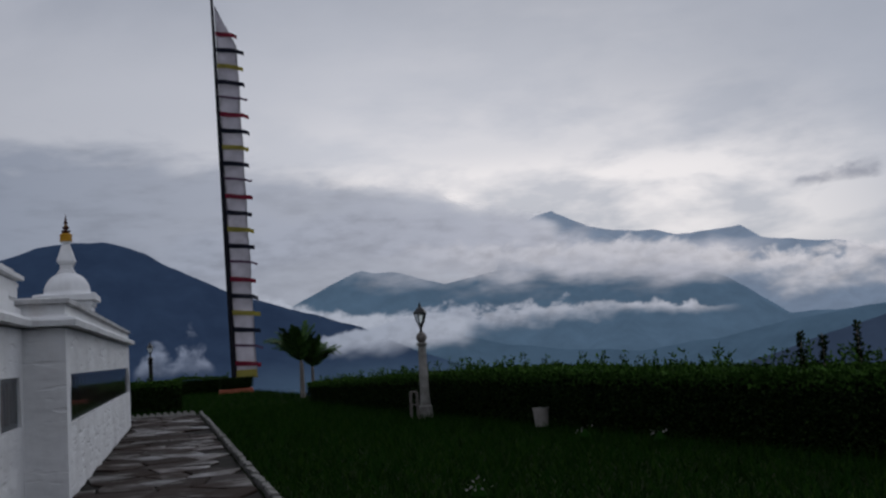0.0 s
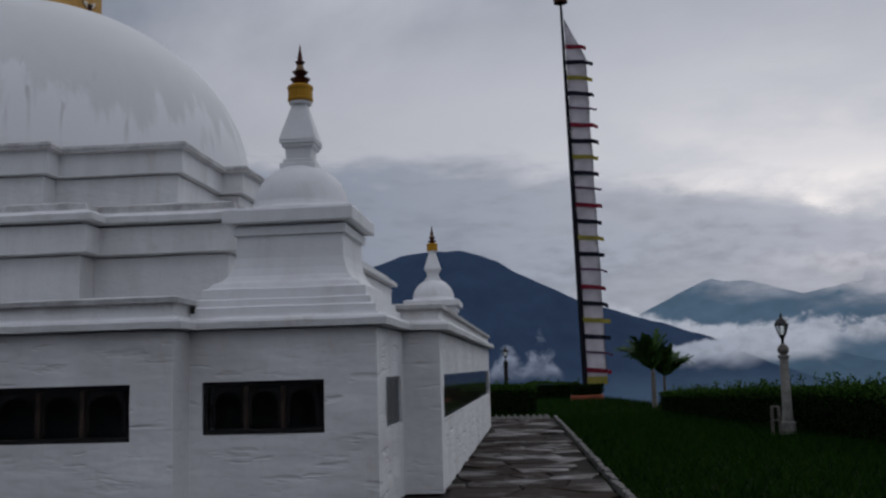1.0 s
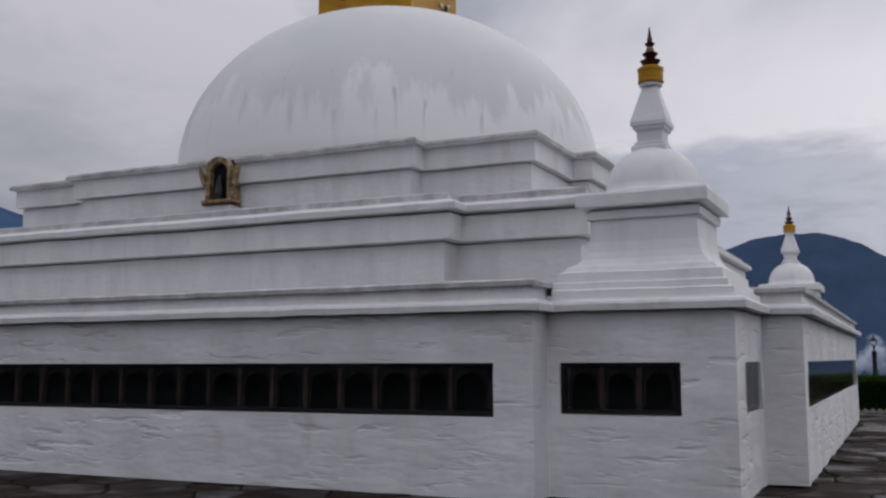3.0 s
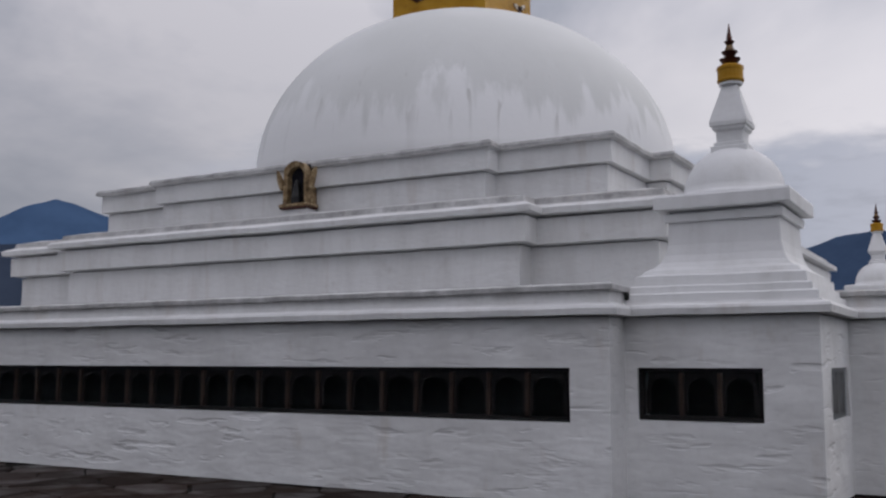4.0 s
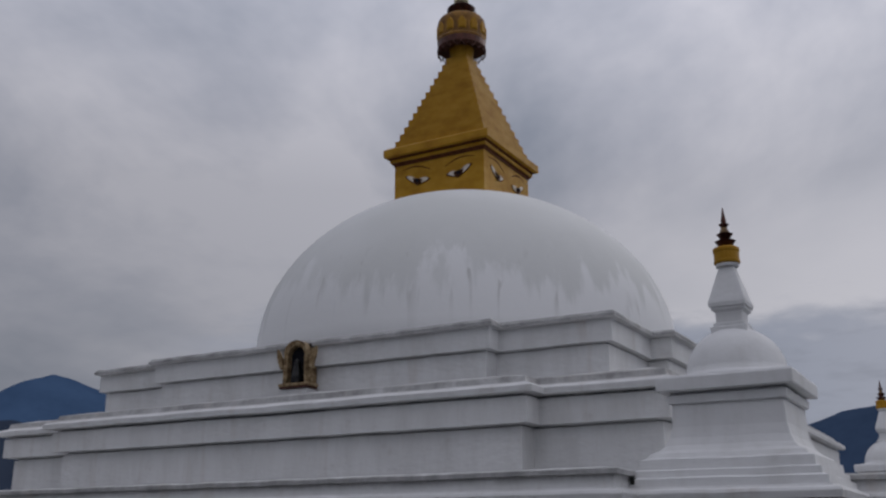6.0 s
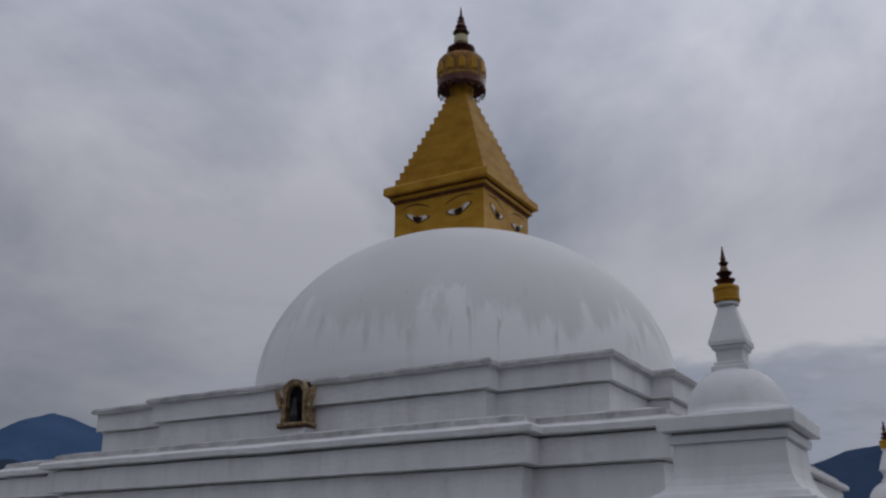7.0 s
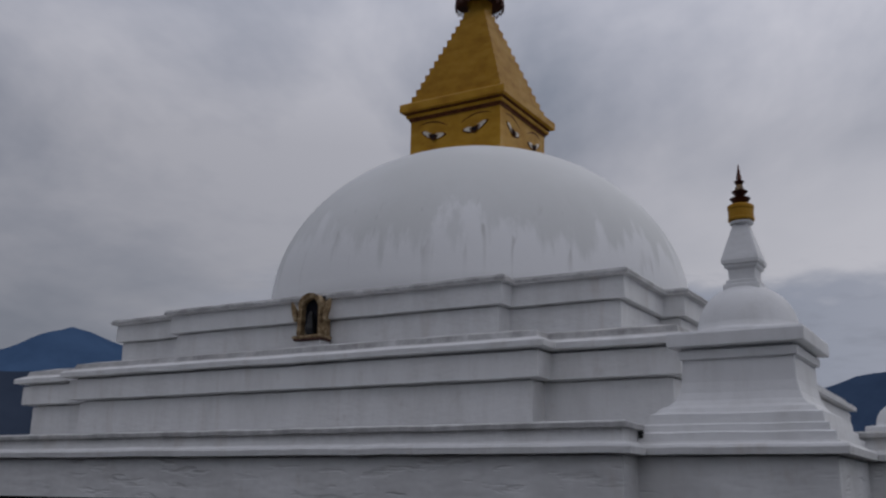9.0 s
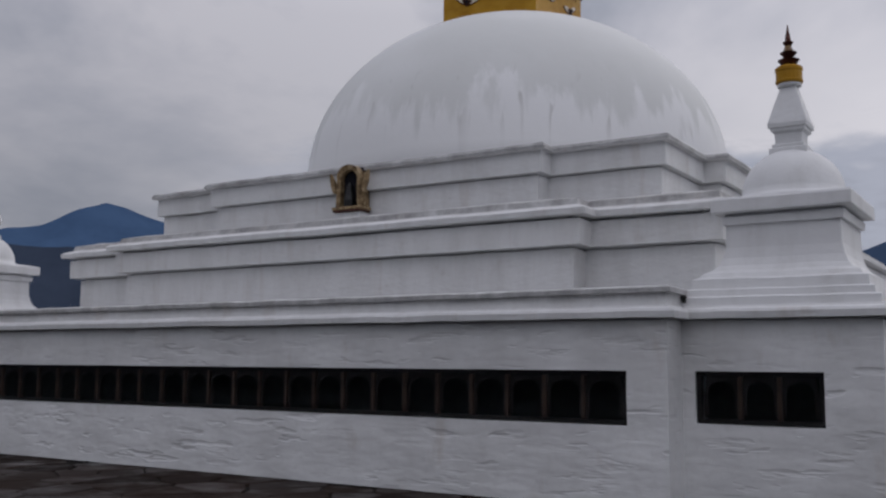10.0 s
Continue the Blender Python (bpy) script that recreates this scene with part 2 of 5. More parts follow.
def dome_wash(n, p):
    """White dome with a grey weathered crown that runs down in streaks."""
    w = n.add("ShaderNodeTexCoord").outputs["Object"]
    z = n.add("ShaderNodeSeparateXYZ", {0: w}).outputs[2]
    run = n.noise(n.stretch(w, 1.0, 1.0, 0.04), 2.4, 4.0, 0.62)
    wide = n.noise(n.stretch(w, 1.0, 1.0, 0.3), 0.45, 2.0, 0.5)
    k = n.math("DIVIDE", n.math("ADD", z, n.math("ADD", n.math("MULTIPLY", n.math("SUBTRACT", run, 0.5), 3.4), n.math("MULTIPLY", n.math("SUBTRACT", wide, 0.5), 2.2))), 3.72)
    top = n.ramp(k, [(0.14, 0.0), (0.31, 0.85), (0.62, 0.95), (1.0, 0.85)], "EASE")
    cloudy = n.ramp(n.noise(w, 0.35, 2.0, 0.5), [(0.36, 0.55), (0.60, 1.0)])
    c = n.mix(n.math("MULTIPLY", top, cloudy), (0.785, 0.788, 0.788), (0.63, 0.638, 0.624))
    fall = n.ramp(n.math("DIVIDE", z, 3.72), [(0.0, 0.3), (0.12, 1.0), (0.30, 1.0), (0.44, 0.0)], "EASE")
    thin = n.ramp(n.noise(n.stretch(w, 1.0, 1.0, 0.02, (4, 2, 0)), 4.2, 2.0, 0.5), [(0.615, 0.0), (0.66, 1.0)])
    tail = n.ramp(n.noise(n.stretch(w, 1.0, 1.0, 0.25, (1, 8, 2)), 1.1, 3.0, 0.5), [(0.44, 0.0), (0.58, 1.0)])
    c = n.mix(n.math("MULTIPLY", n.math("MULTIPLY", n.math("MULTIPLY", thin, tail), 0.48), fall), c, (0.40, 0.395, 0.37))
    n.put(p, "Base Color", c)
    bump(n, p, n.noise(w, 3.0, 5.0, 0.6), 0.25, 0.03)


def gold_paint(n, p):
    w = n.add("ShaderNodeTexCoord").outputs["Object"]
    a = n.noise(n.stretch(w, 1, 1, 1.6), 2.4, 5.0, 0.55)
    c = n.ramp(a, [(0.28, (0.30, 0.140, 0.006)), (0.52, (0.405, 0.210, 0.009)), (0.75, (0.47, 0.262, 0.020))])
    n.put(p, "Base Color", c)
    n.put(p, "Roughness", n.ramp(a, [(0.3, 0.70), (0.7, 0.52)]))
    bump(n, p, n.noise(w, 22.0, 4.0, 0.6), 0.35, 0.012)


def flat_grain(c1, c2, scale=8.0, bump_d=0.01, strength=0.4, stretch=(1, 1, 1)):
    def build(n, p):
        w = n.add("ShaderNodeTexCoord").outputs["Object"]
        a = n.noise(n.stretch(w, *stretch), scale, 5.0, 0.6)
        n.put(p, "Base Color", n.ramp(a, [(0.32, c1), (0.70, c2)]))
        bump(n, p, a, strength, bump_d)
    return build


def stone_slab(n, p):
    """Wet slate slabs, some brown, some holding a film of water."""
    w = world_pos(n)
    r = n.add("ShaderNodeObjectInfo").outputs["Random"]
    isl = n.add("ShaderNodeNewGeometry").outputs["Random Per Island"]
    r = n.math("FRACT", n.math("ADD", r, isl))
    base = n.ramp(r, [(0.0, (0.012, 0.008, 0.007)), (0.35, (0.026, 0.017, 0.013)), (0.7, (0.040, 0.034, 0.032)), (1.0, (0.034, 0.020, 0.015))])
    a = n.noise(w, 6.0, 6.0, 0.65)
    c = n.mix(n.ramp(a, [(0.4, 0.0), (0.7, 0.6)]), base, (0.040, 0.032, 0.028))
    moss = n.ramp(n.noise(n.stretch(w, 1, 1, 1, (4, 4, 0)), 0.8, 5.0, 0.6), [(0.52, 0.0), (0.68, 0.7)])
    c = n.mix(moss, c, (0.020, 0.015, 0.012))
    n.put(p, "Base Color", c)
    film = n.math("ADD", n.noise(w, 0.9, 4.0, 0.6), n.math("MULTIPLY_ADD", r, 0.14, -0.07))
    n.put(p, "Roughness", n.ramp(film, [(0.44, 0.90), (0.56, 0.52), (0.70, 0.28)]))
    n.put(p, "Specular IOR Level", n.ramp(film, [(0.46, 0.05), (0.70, 0.20)]))
    bump(n, p, a, 0.4, 0.012)


def leaf_build(c1, c2, c3):
    def build(n, p):
        isl = n.add("ShaderNodeNewGeometry").outputs["Random Per Island"]
        n.put(p, "Base Color", n.ramp(isl, [(0.0, c1), (0.55, c2), (1.0, c3)]))
    return build


M = {}
M["wall"] = material("whitewashed_masonry", whitewash, Roughness=0.9)
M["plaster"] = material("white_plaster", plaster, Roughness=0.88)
M["bell"] = material("smooth_white_plaster", smooth_plaster, Roughness=0.85)
M["niche"] = material("worn_gilding", worn_gilt, Roughness=0.65, Specular_IOR_Level=0.25)
M["dome"] = material("dome_limewash", dome_wash, Roughness=0.85)
M["gold"] = material("gold_paint", gold_paint, Metallic=0.0, Specular_IOR_Level=0.25)
# red-brown moulding paint, taken darker for the shadow lines under the eave
M["redline"] = material("red_brown_shaded_paint", flat_grain((0.075, 0.025, 0.009), (0.15, 0.055, 0.018)), Roughness=0.7, Specular_IOR_Level=0.15)
M["crown"] = material("weathered_gilt", flat_grain((0.11, 0.046, 0.010), (0.36, 0.18, 0.026), 5.0, 0.03, 0.8, (1, 1, 0.7)), Roughness=0.6, Specular_IOR_Level=0.3)
M["bronze"] = material("dark_copper", flat_grain((0.035, 0.012, 0.009), (0.11, 0.035, 0.022)), Roughness=0.42, Metallic=0.5)
M["oldgold"] = material("tarnished_gold", flat_grain((0.035, 0.016, 0.009), (0.34, 0.21, 0.085), 9.0, 0.02, 0.8), Roughness=0.6, Metallic=0.2)
M["cream"] = material("cream_paint", flat_grain((0.45, 0.40, 0.22), (0.58, 0.52, 0.32)), Roughness=0.6)
M["wood"] = material("dark_window_wood", flat_grain((0.013, 0.008, 0.006), (0.036, 0.022, 0.016), 14.0, 0.006, 0.5, (1, 1, 0.3)), Roughness=0.6)
M["mullion"] = material("brown_window_wood", flat_grain((0.050, 0.026, 0.017), (0.155, 0.085, 0.052), 14.0, 0.006, 0.5, (1, 1, 0.3)), Roughness=0.6)
# near-black base holds the shade behind the windows and in the ledge notch
M["inside"] = material("painted_niche_shade", flat_grain((0.010, 0.011, 0.010), (0.022, 0.024, 0.021)), Roughness=0.95)
M["glass"] = material("window_glass", None, Roughness=0.04, IOR=1.06, Transmission_Weight=1.0, Base_Color=(0.62, 0.68, 0.72, 1))
M["slab"] = material("wet_slate", stone_slab)
M["mortar"] = material("dark_joint_soil", flat_grain((0.010, 0.009, 0.008), (0.022, 0.020, 0.017), 5.0, 0.02), Roughness=1.0, Specular_IOR_Level=0.1)
M["kerb"] = material("pale_kerb_stone", flat_grain((0.05, 0.047, 0.042), (0.145, 0.14, 0.125), 7.0, 0.02), Roughness=0.9)
M["earth"] = material("grassy_earth", flat_grain((0.006, 0.011, 0.003), (0.016, 0.024, 0.006), 2.0, 0.05), Roughness=1.0, Specular_IOR_Level=0.05)
M["grass"] = material("grass_blades", leaf_build((0.004, 0.018, 0.002), (0.009, 0.032, 0.003), (0.020, 0.042, 0.005)), Roughness=1.0, Specular_IOR_Level=0.05)
# dark leaf copy for the sides, lighter copy for tops lit by the sky
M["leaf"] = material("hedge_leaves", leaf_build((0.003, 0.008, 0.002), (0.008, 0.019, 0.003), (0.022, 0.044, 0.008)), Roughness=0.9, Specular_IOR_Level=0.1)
M["lit_leaf"] = material("hedge_top_lit", leaf_build((0.014, 0.037, 0.004), (0.029, 0.072, 0.008), (0.055, 0.112, 0.018)), Roughness=0.9, Specular_IOR_Level=0.1)
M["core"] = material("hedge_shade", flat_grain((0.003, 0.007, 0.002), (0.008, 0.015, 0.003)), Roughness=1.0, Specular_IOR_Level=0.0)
M["palm"] = material("palm_fronds", leaf_build((0.016, 0.044, 0.008), (0.036, 0.082, 0.014), (0.075, 0.130, 0.026)), Roughness=0.7, Specular_IOR_Level=0.2)
M["bark"] = material("grey_bark", flat_grain((0.08, 0.07, 0.06), (0.20, 0.18, 0.16), 10.0, 0.02, 0.6, (1, 1, 3)), Roughness=0.9)
M["iron"] = material("black_iron", flat_grain((0.012, 0.012, 0.013), (0.03, 0.03, 0.03), 12.0, 0.003), Roughness=0.45, Metallic=0.6)
M["lampglass"] = material("lantern_glass", None, Roughness=0.15, Base_Color=(0.55, 0.60, 0.62, 1), IOR=1.45, Transmission_Weight=0.6)
M["post"] = material("weathered_white_concrete", flat_grain((0.13, 0.125, 0.11), (0.30, 0.29, 0.27), 5.0, 0.02), Roughness=0.9)
M["bin"] = material("pale_plastic", flat_grain((0.22, 0.20, 0.18), (0.32, 0.30, 0.27), 6.0, 0.004), Roughness=0.6)


def cloth_build(c):
    def build(n, p):
        w = n.add("ShaderNodeTexCoord").outputs["Object"]
        a = n.noise(w, 1.5, 5.0, 0.6)
        dark = tuple(v * 0.72 for v in c)
        n.put(p, "Base Color", n.ramp(a, [(0.3, dark), (0.7, c)]))
        bump(n, p, a, 0.5, 0.05)
    return build


for key, c in {"cloth": (0.68, 0.65, 0.69), "red": (0.36, 0.035, 0.075), "navy": (0.018, 0.022, 0.045), "yellow": (0.50, 0.44, 0.10), "purple": (0.20, 0.11, 0.19)}.items():
    M["flag_" + key] = material("flag_" + key, cloth_build(c), Roughness=0.9)
M["orange"] = material("orange_red_paint", flat_grain((0.22, 0.055, 0.025), (0.36, 0.10, 0.05)), Roughness=0.8)
M["black"] = material("black_paint", flat_grain((0.008, 0.008, 0.012), (0.02, 0.02, 0.026)), Roughness=0.9, Specular_IOR_Level=0.1)
M["eyewhite"] = material("eye_white_paint", flat_grain((0.60, 0.54, 0.44), (0.74, 0.68, 0.58)), Roughness=0.8, Specular_IOR_Level=0.1)
M["eyebrown"] = material("eye_brown_paint", flat_grain((0.07, 0.026, 0.008), (0.15, 0.062, 0.015)), Roughness=0.8, Specular_IOR_Level=0.1)
M["eyedark"] = material("eye_dark_paint", flat_grain((0.035, 0.013, 0.007), (0.075, 0.030, 0.014)), Roughness=0.8, Specular_IOR_Level=0.1)


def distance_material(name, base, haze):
    """Wooded slopes kilometres off; the blue air before them is painted on as emission."""
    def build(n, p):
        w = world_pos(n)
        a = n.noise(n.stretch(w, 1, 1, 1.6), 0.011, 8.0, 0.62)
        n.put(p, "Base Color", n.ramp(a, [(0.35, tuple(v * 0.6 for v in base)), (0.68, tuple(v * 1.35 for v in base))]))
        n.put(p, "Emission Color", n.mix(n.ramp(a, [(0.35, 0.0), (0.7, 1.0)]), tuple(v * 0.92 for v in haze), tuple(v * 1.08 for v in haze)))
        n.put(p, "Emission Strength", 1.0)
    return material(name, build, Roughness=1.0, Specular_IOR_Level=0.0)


def mist_material(name, left, right, dist, size, billow=(0.5, 0.5), soft=(0.30, 0.35), flat=1.7, thick=1.0, shade=0.80, turn=(0.1, 0.9), detail=7.0, fade=0.14):
    """Cloud bank: torn, billowing upper edge, lower edge thinning out; size is that of a billow in degrees."""
    m = bpy.data.materials.new(name)
    m.use_nodes = True
    n = Nodes(m.node_tree)
    g = n.add("ShaderNodeTexCoord").outputs["UV"]
    u, v, _ = n.add("ShaderNodeSeparateXYZ", {0: g}).outputs
    k = 57.3 / dist / size
    w = n.stretch(world_pos(n), k, k, k * flat)
    a = n.math("SUBTRACT", n.noise(w, 1.0, detail, 0.54, 0.3), 0.5)
    b = n.math("SUBTRACT", n.noise(n.stretch(w, 0.7, 0.7, 1.0, (3.3, 7.1, 1.9)), 1.0, 4.0, 0.5, 0.2), 0.5)
    up = n.math("DIVIDE", n.math("ADD", n.math("SUBTRACT", 1.0, v), n.math("MULTIPLY_ADD", a, billow[0] * 2.0, -0.5 * billow[0])), soft[0])
    down = n.math("DIVIDE", n.math("ADD", v, n.math("MULTIPLY_ADD", b, billow[1] * 2.0, -0.5 * billow[1])), soft[1])
    ends = n.ramp(u, [(0.0, 0.0), (fade, 1.0), (0.86, 1.0), (1.0, 0.0)], "EASE")
    al = n.math("MULTIPLY", n.ramp(up, [(0.0, 0.0), (1.0, 1.0)], "EASE"), n.ramp(down, [(0.0, 0.0), (1.0, 1.0)], "EASE"))
    al = n.math("MULTIPLY", n.math("MULTIPLY", al, ends), thick)
    # lit side and lit puff tops are put into the sheet's own glow
    c = n.mix(n.ramp(u, [(turn[0], 0.0), (turn[1], 1.0)]), left, right)
    lit = n.ramp(n.math("ADD", n.math("MULTIPLY", v, 0.35), n.noise(n.stretch(w, 1.3, 1.3, 1.5, (1, 2, 3)), 1.0, 5.0, 0.55)), [(0.40, shade), (0.85, 1.08)], "EASE")
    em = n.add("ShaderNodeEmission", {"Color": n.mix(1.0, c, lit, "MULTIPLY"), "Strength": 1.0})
    tr = n.add("ShaderNodeBsdfTransparent")
    mix = n.add("ShaderNodeMixShader", {0: al, 1: tr.outputs[0], 2: em.outputs[0]})
    out = n.add("ShaderNodeOutputMaterial")
    n.t.links.new(mix.outputs[0], out.inputs[0])
    return m


# ---- mesh helpers ----
def finish(name, bm, mat, parent=None, label="", smooth=False):
    me = bpy.data.meshes.new(name)
    bmesh.ops.recalc_face_normals(bm, faces=bm.faces)
    if smooth:
        for f in bm.faces:
            f.smooth = True
    bm.to_mesh(me)
    bm.free()
    me.materials.append(mat)
    ob = new(name, me)
    if parent is not None:
        ob.parent = parent
    if label:
        ob["label"] = label
    return ob


def part(name, bm, mat, parent, label="", smooth=False):
    return finish(name, bm, mat, parent, label, smooth)


def thing(name, x, y, z, label, category, group="", kind="", rz=0):
    e = new(name)
    e.matrix_world = pose(x, y, z, 0, 0, rz)
    return tagged(e, label, category, group, kind)


def box(bm, x0, y0, z0, x1, y1, z1, bevel=0.0):
    vs = [bm.verts.new(p) for p in ((x0, y0, z0), (x1, y0, z0), (x1, y1, z0), (x0, y1, z0), (x0, y0, z1), (x1, y0, z1), (x1, y1, z1), (x0, y1, z1))]
    fs = [bm.faces.new([vs[i] for i in f]) for f in ((3, 2, 1, 0), (4, 5, 6, 7), (0, 1, 5, 4), (1, 2, 6, 5), (2, 3, 7, 6), (3, 0, 4, 7))]
    if bevel:
        es = list({e for f in fs for e in f.edges})
        bmesh.ops.bevel(bm, geom=es, offset=bevel, segments=1, affect="EDGES")
    return bm


def lathe(profile, segs=24, bm=None, cx=0.0, cy=0.0):
    bm = bm or bmesh.new()
    rings = []
    for r, z in profile:
        rings.append([bm.verts.new((cx + r * math.cos(2 * math.pi * i / segs), cy + r * math.sin(2 * math.pi * i / segs), z)) for i in range(segs)])
    for a, b in zip(rings, rings[1:]):
        for i in range(segs):
            j = (i + 1) % segs
            bm.faces.new((a[i], a[j], b[j], b[i]))
    bm.faces.new(rings[0][::-1])
    bm.faces.new(rings[-1])
    return bm


def ring_stack(plans, bm=None, step=0.4, amp=0.012):
    """Join plan rings [(points, z)] into a solid; long edges are cut up and wobble a little, as laid by hand."""
    bm = bm or bmesh.new()
    first = plans[0][0]
    k = len(first)
    cuts = [max(1, round(math.dist(first[i], first[(i + 1) % k]) / step)) for i in range(k)]
    rings = []
    for pts, z in plans:
        ring = []
        for i in range(k):
            (ax, ay), (bx, by) = pts[i], pts[(i + 1) % k]
            for c in range(cuts[i]):
                s = c / cuts[i]
                p = Vector((ax + (bx - ax) * s, ay + (by - ay) * s, z))
                q = p * 1.7 + Vector((3.1, 7.7, z * 2))
                p += Vector((noise.noise(q), noise.noise(q + Vector((9, 0, 0))), noise.noise(q + Vector((0, 9, 0))) * 0.9)) * amp
                ring.append(bm.verts.new(p))
        rings.append(ring)
    n = len(rings[0])
    for a, c in zip(rings, rings[1:]):
        for i in range(n):
            j = (i + 1) % n
            bm.faces.new((a[i], a[j], c[j], c[i]))
    bm.faces.new(rings[0][::-1])
    bm.faces.new(rings[-1])
    return bm


def square_stack(profile, bm=None, step=9.0, amp=0.0):
    """A square turned into a moulding: (half width, z) rings."""
    return ring_stack([([(-h, -h), (h, -h), (h, h), (-h, h)], z) for h, z in profile], bm, step, amp)


def redented(c, p, m):
    """Plan of a square of half width c whose sides project to p along half length m."""
    q = [(m, -p), (m, -c), (c, -c), (c, -m), (p, -m)]
    out = []
    for k in range(4):
        a = k * math.pi / 2
        ca, sa = round(math.cos(a)), round(math.sin(a))
        out += [(x * ca - y * sa, x * sa + y * ca) for x, y in q]
    return out


def redented_stack(c, p, m, profile):
    return ring_stack([(redented(c + o, p + o, m + o), z) for o, z in profile])


# ---- the stupa ----
CX, CY = -10.5, 19.47
C1, P1, M1 = 8.91, 9.39, 6.84        # plinth: corner, projection, half length of projection
ZB, ZT, ZC = 0.91, 1.48, 2.03        # window sill, head, wall top
stupa = thing("stupa", CX, CY, 0, "large whitewashed stone stupa with golden spire", "stupa")


def wall_panel(length, openings, depth=0.42, ZB=ZB):
    """Wall face along x from 0 to length, outside towards -y, with windows cut through to a niche."""
    bm = bmesh.new()

    def quad(*ps):
        bm.faces.new([bm.verts.new(p) for p in ps])

    def grid(x0, x1, z0, z1):
        nx, nz = max(1, round((x1 - x0) / 0.12)), max(1, round((z1 - z0) / 0.12))
        for i in range(nx):
            for k in range(nz):
                a, b = x0 + (x1 - x0) * i / nx, x0 + (x1 - x0) * (i + 1) / nx
                c, d = z0 + (z1 - z0) * k / nz, z0 + (z1 - z0) * (k + 1) / nz
                quad((a, 0, c), (b, 0, c), (b, 0, d), (a, 0, d))

    def solid(x0, x1):
        for z0, z1 in ((0, ZB), (ZB, ZT), (ZT, ZC)):
            grid(x0, x1, z0, z1)

    last = 0.0
    for u0, u1 in openings:
        solid(last, u0)
        grid(u0, u1, 0, ZB)
        grid(u0, u1, ZT, ZC)
        quad((u0, 0, ZB), (u1, 0, ZB), (u1, depth, ZB), (u0, depth, ZB))
        quad((u0, 0, ZT), (u1, 0, ZT), (u1, depth, ZT), (u0, depth, ZT))
        quad((u0, 0, ZB), (u0, 0, ZT), (u0, depth, ZT), (u0, depth, ZB))
        quad((u1, 0, ZB), (u1, 0, ZT), (u1, depth, ZT), (u1, depth, ZB))
        last = u1
    solid(last, length)
    bmesh.ops.remove_doubles(bm, verts=bm.verts, dist=0.001)
    return bm


def uneven(bm, ob_matrix, amount=0.022):
    """Push a wall face in and out by rough stone courses; its ends stay."""
    xs = [v.co.x for v in bm.verts]
    lo, hi = min(xs), max(xs)
    for v in bm.verts:
        if v.co.y > 0.001 or v.co.x < lo + 0.01 or v.co.x > hi - 0.01:
            continue
        w = ob_matrix @ v.co
        v.co.y += amount * noise.noise(Vector((w.x * 1.8, w.y * 1.8, w.z * 5))) + amount * 0.5 * noise.noise(w * 6)
    for fc in bm.faces:
        fc.smooth = all(v.co.y < 0.06 for v in fc.verts)
    for e in bm.edges:
        e.smooth = all(fc.smooth for fc in e.link_faces)
    return bm


def arch_board(w, h, t=0.035):
    """Board of one bay with a lobed arch cut into it."""
    bm = bmesh.new()
    k = 10
    sw = w / 2 - 0.045
    spring, crown = h - 0.20, h - 0.055
    inner = [(-sw, 0.05), (-sw, spring)]
    for i in range(1, k):
        a = math.pi * (1 - i / k)
        inner.append((sw * math.cos(a) * (1.0 if i in (0, k) else 0.97), spring + (crown - spring) * math.sin(a) ** 0.75))
    inner += [(sw, spring), (sw, 0.05)]
    outer = [(-w / 2, 0.0), (-w / 2, spring)]
    for i in range(1, k):
        outer.append((-w / 2 + w * i / k, h))
    outer += [(w / 2, spring), (w / 2, 0.0)]
    for y in (0.0, t):
        a = [bm.verts.new((x, y, z)) for x, z in inner]
        b = [bm.verts.new((x, y, z)) for x, z in outer]
        for i in range(len(a) - 1):
            bm.faces.new((a[i], a[i + 1], b[i + 1], b[i]))
        if y:
            for i in range(len(a) - 1):
                bm.faces.new((fa[i], fa[i + 1], a[i + 1], a[i]))
        fa = a
    return bm


def window(length, matrix, ZB=ZB):
    """Long wooden window: frame, glass, and a row of arched bays before a dark niche."""
    h = ZT - ZB
    f = 0.055
    bm = bmesh.new()
    for b in ((0, 0.05, 0, length, 0.13, f), (0, 0.05, h - f, length, 0.13, h), (0, 0.05, f, f, 0.13, h - f), (length - f, 0.05, f, length, 0.13, h - f)):
        box(bm, *b, bevel=0.006)
    win = finish("window", bm, M["wood"], stupa, "dark brown wooden window with arched bays")
    win.matrix_local = matrix
    n = max(1, round((length - 2 * f) / 0.48))
    bay = (length - 2 * f) / n
    board = post_me = None
    for i in range(n):
        x = f + bay * (i + 0.5)
        if board is None:
            o = part("arch_board", arch_board(bay - 0.03, h - 2 * f), M["wood"], win)
            board = o.data
        else:
            o = new("arch_board", board)
            o.parent = win
        o.location = (x, 0.085, f)
        if i:
            if post_me is None:
                o = part("mullion", box(bmesh.new(), -0.024, 0, 0, 0.024, 0.075, h - 2 * f, 0.006), M["mullion"], win)
                post_me = o.data
            else:
                o = new("mullion", post_me)
                o.parent = win
            o.location = (f + bay * i, 0.055, f)
    pane = part("glass_pane", box(bmesh.new(), 0.004, 0.036, 0.004, length - 0.004, 0.042, h - 0.004), M["glass"], win)
    pane.visible_shadow = False
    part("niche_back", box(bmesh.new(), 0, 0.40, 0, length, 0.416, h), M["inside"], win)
    return win


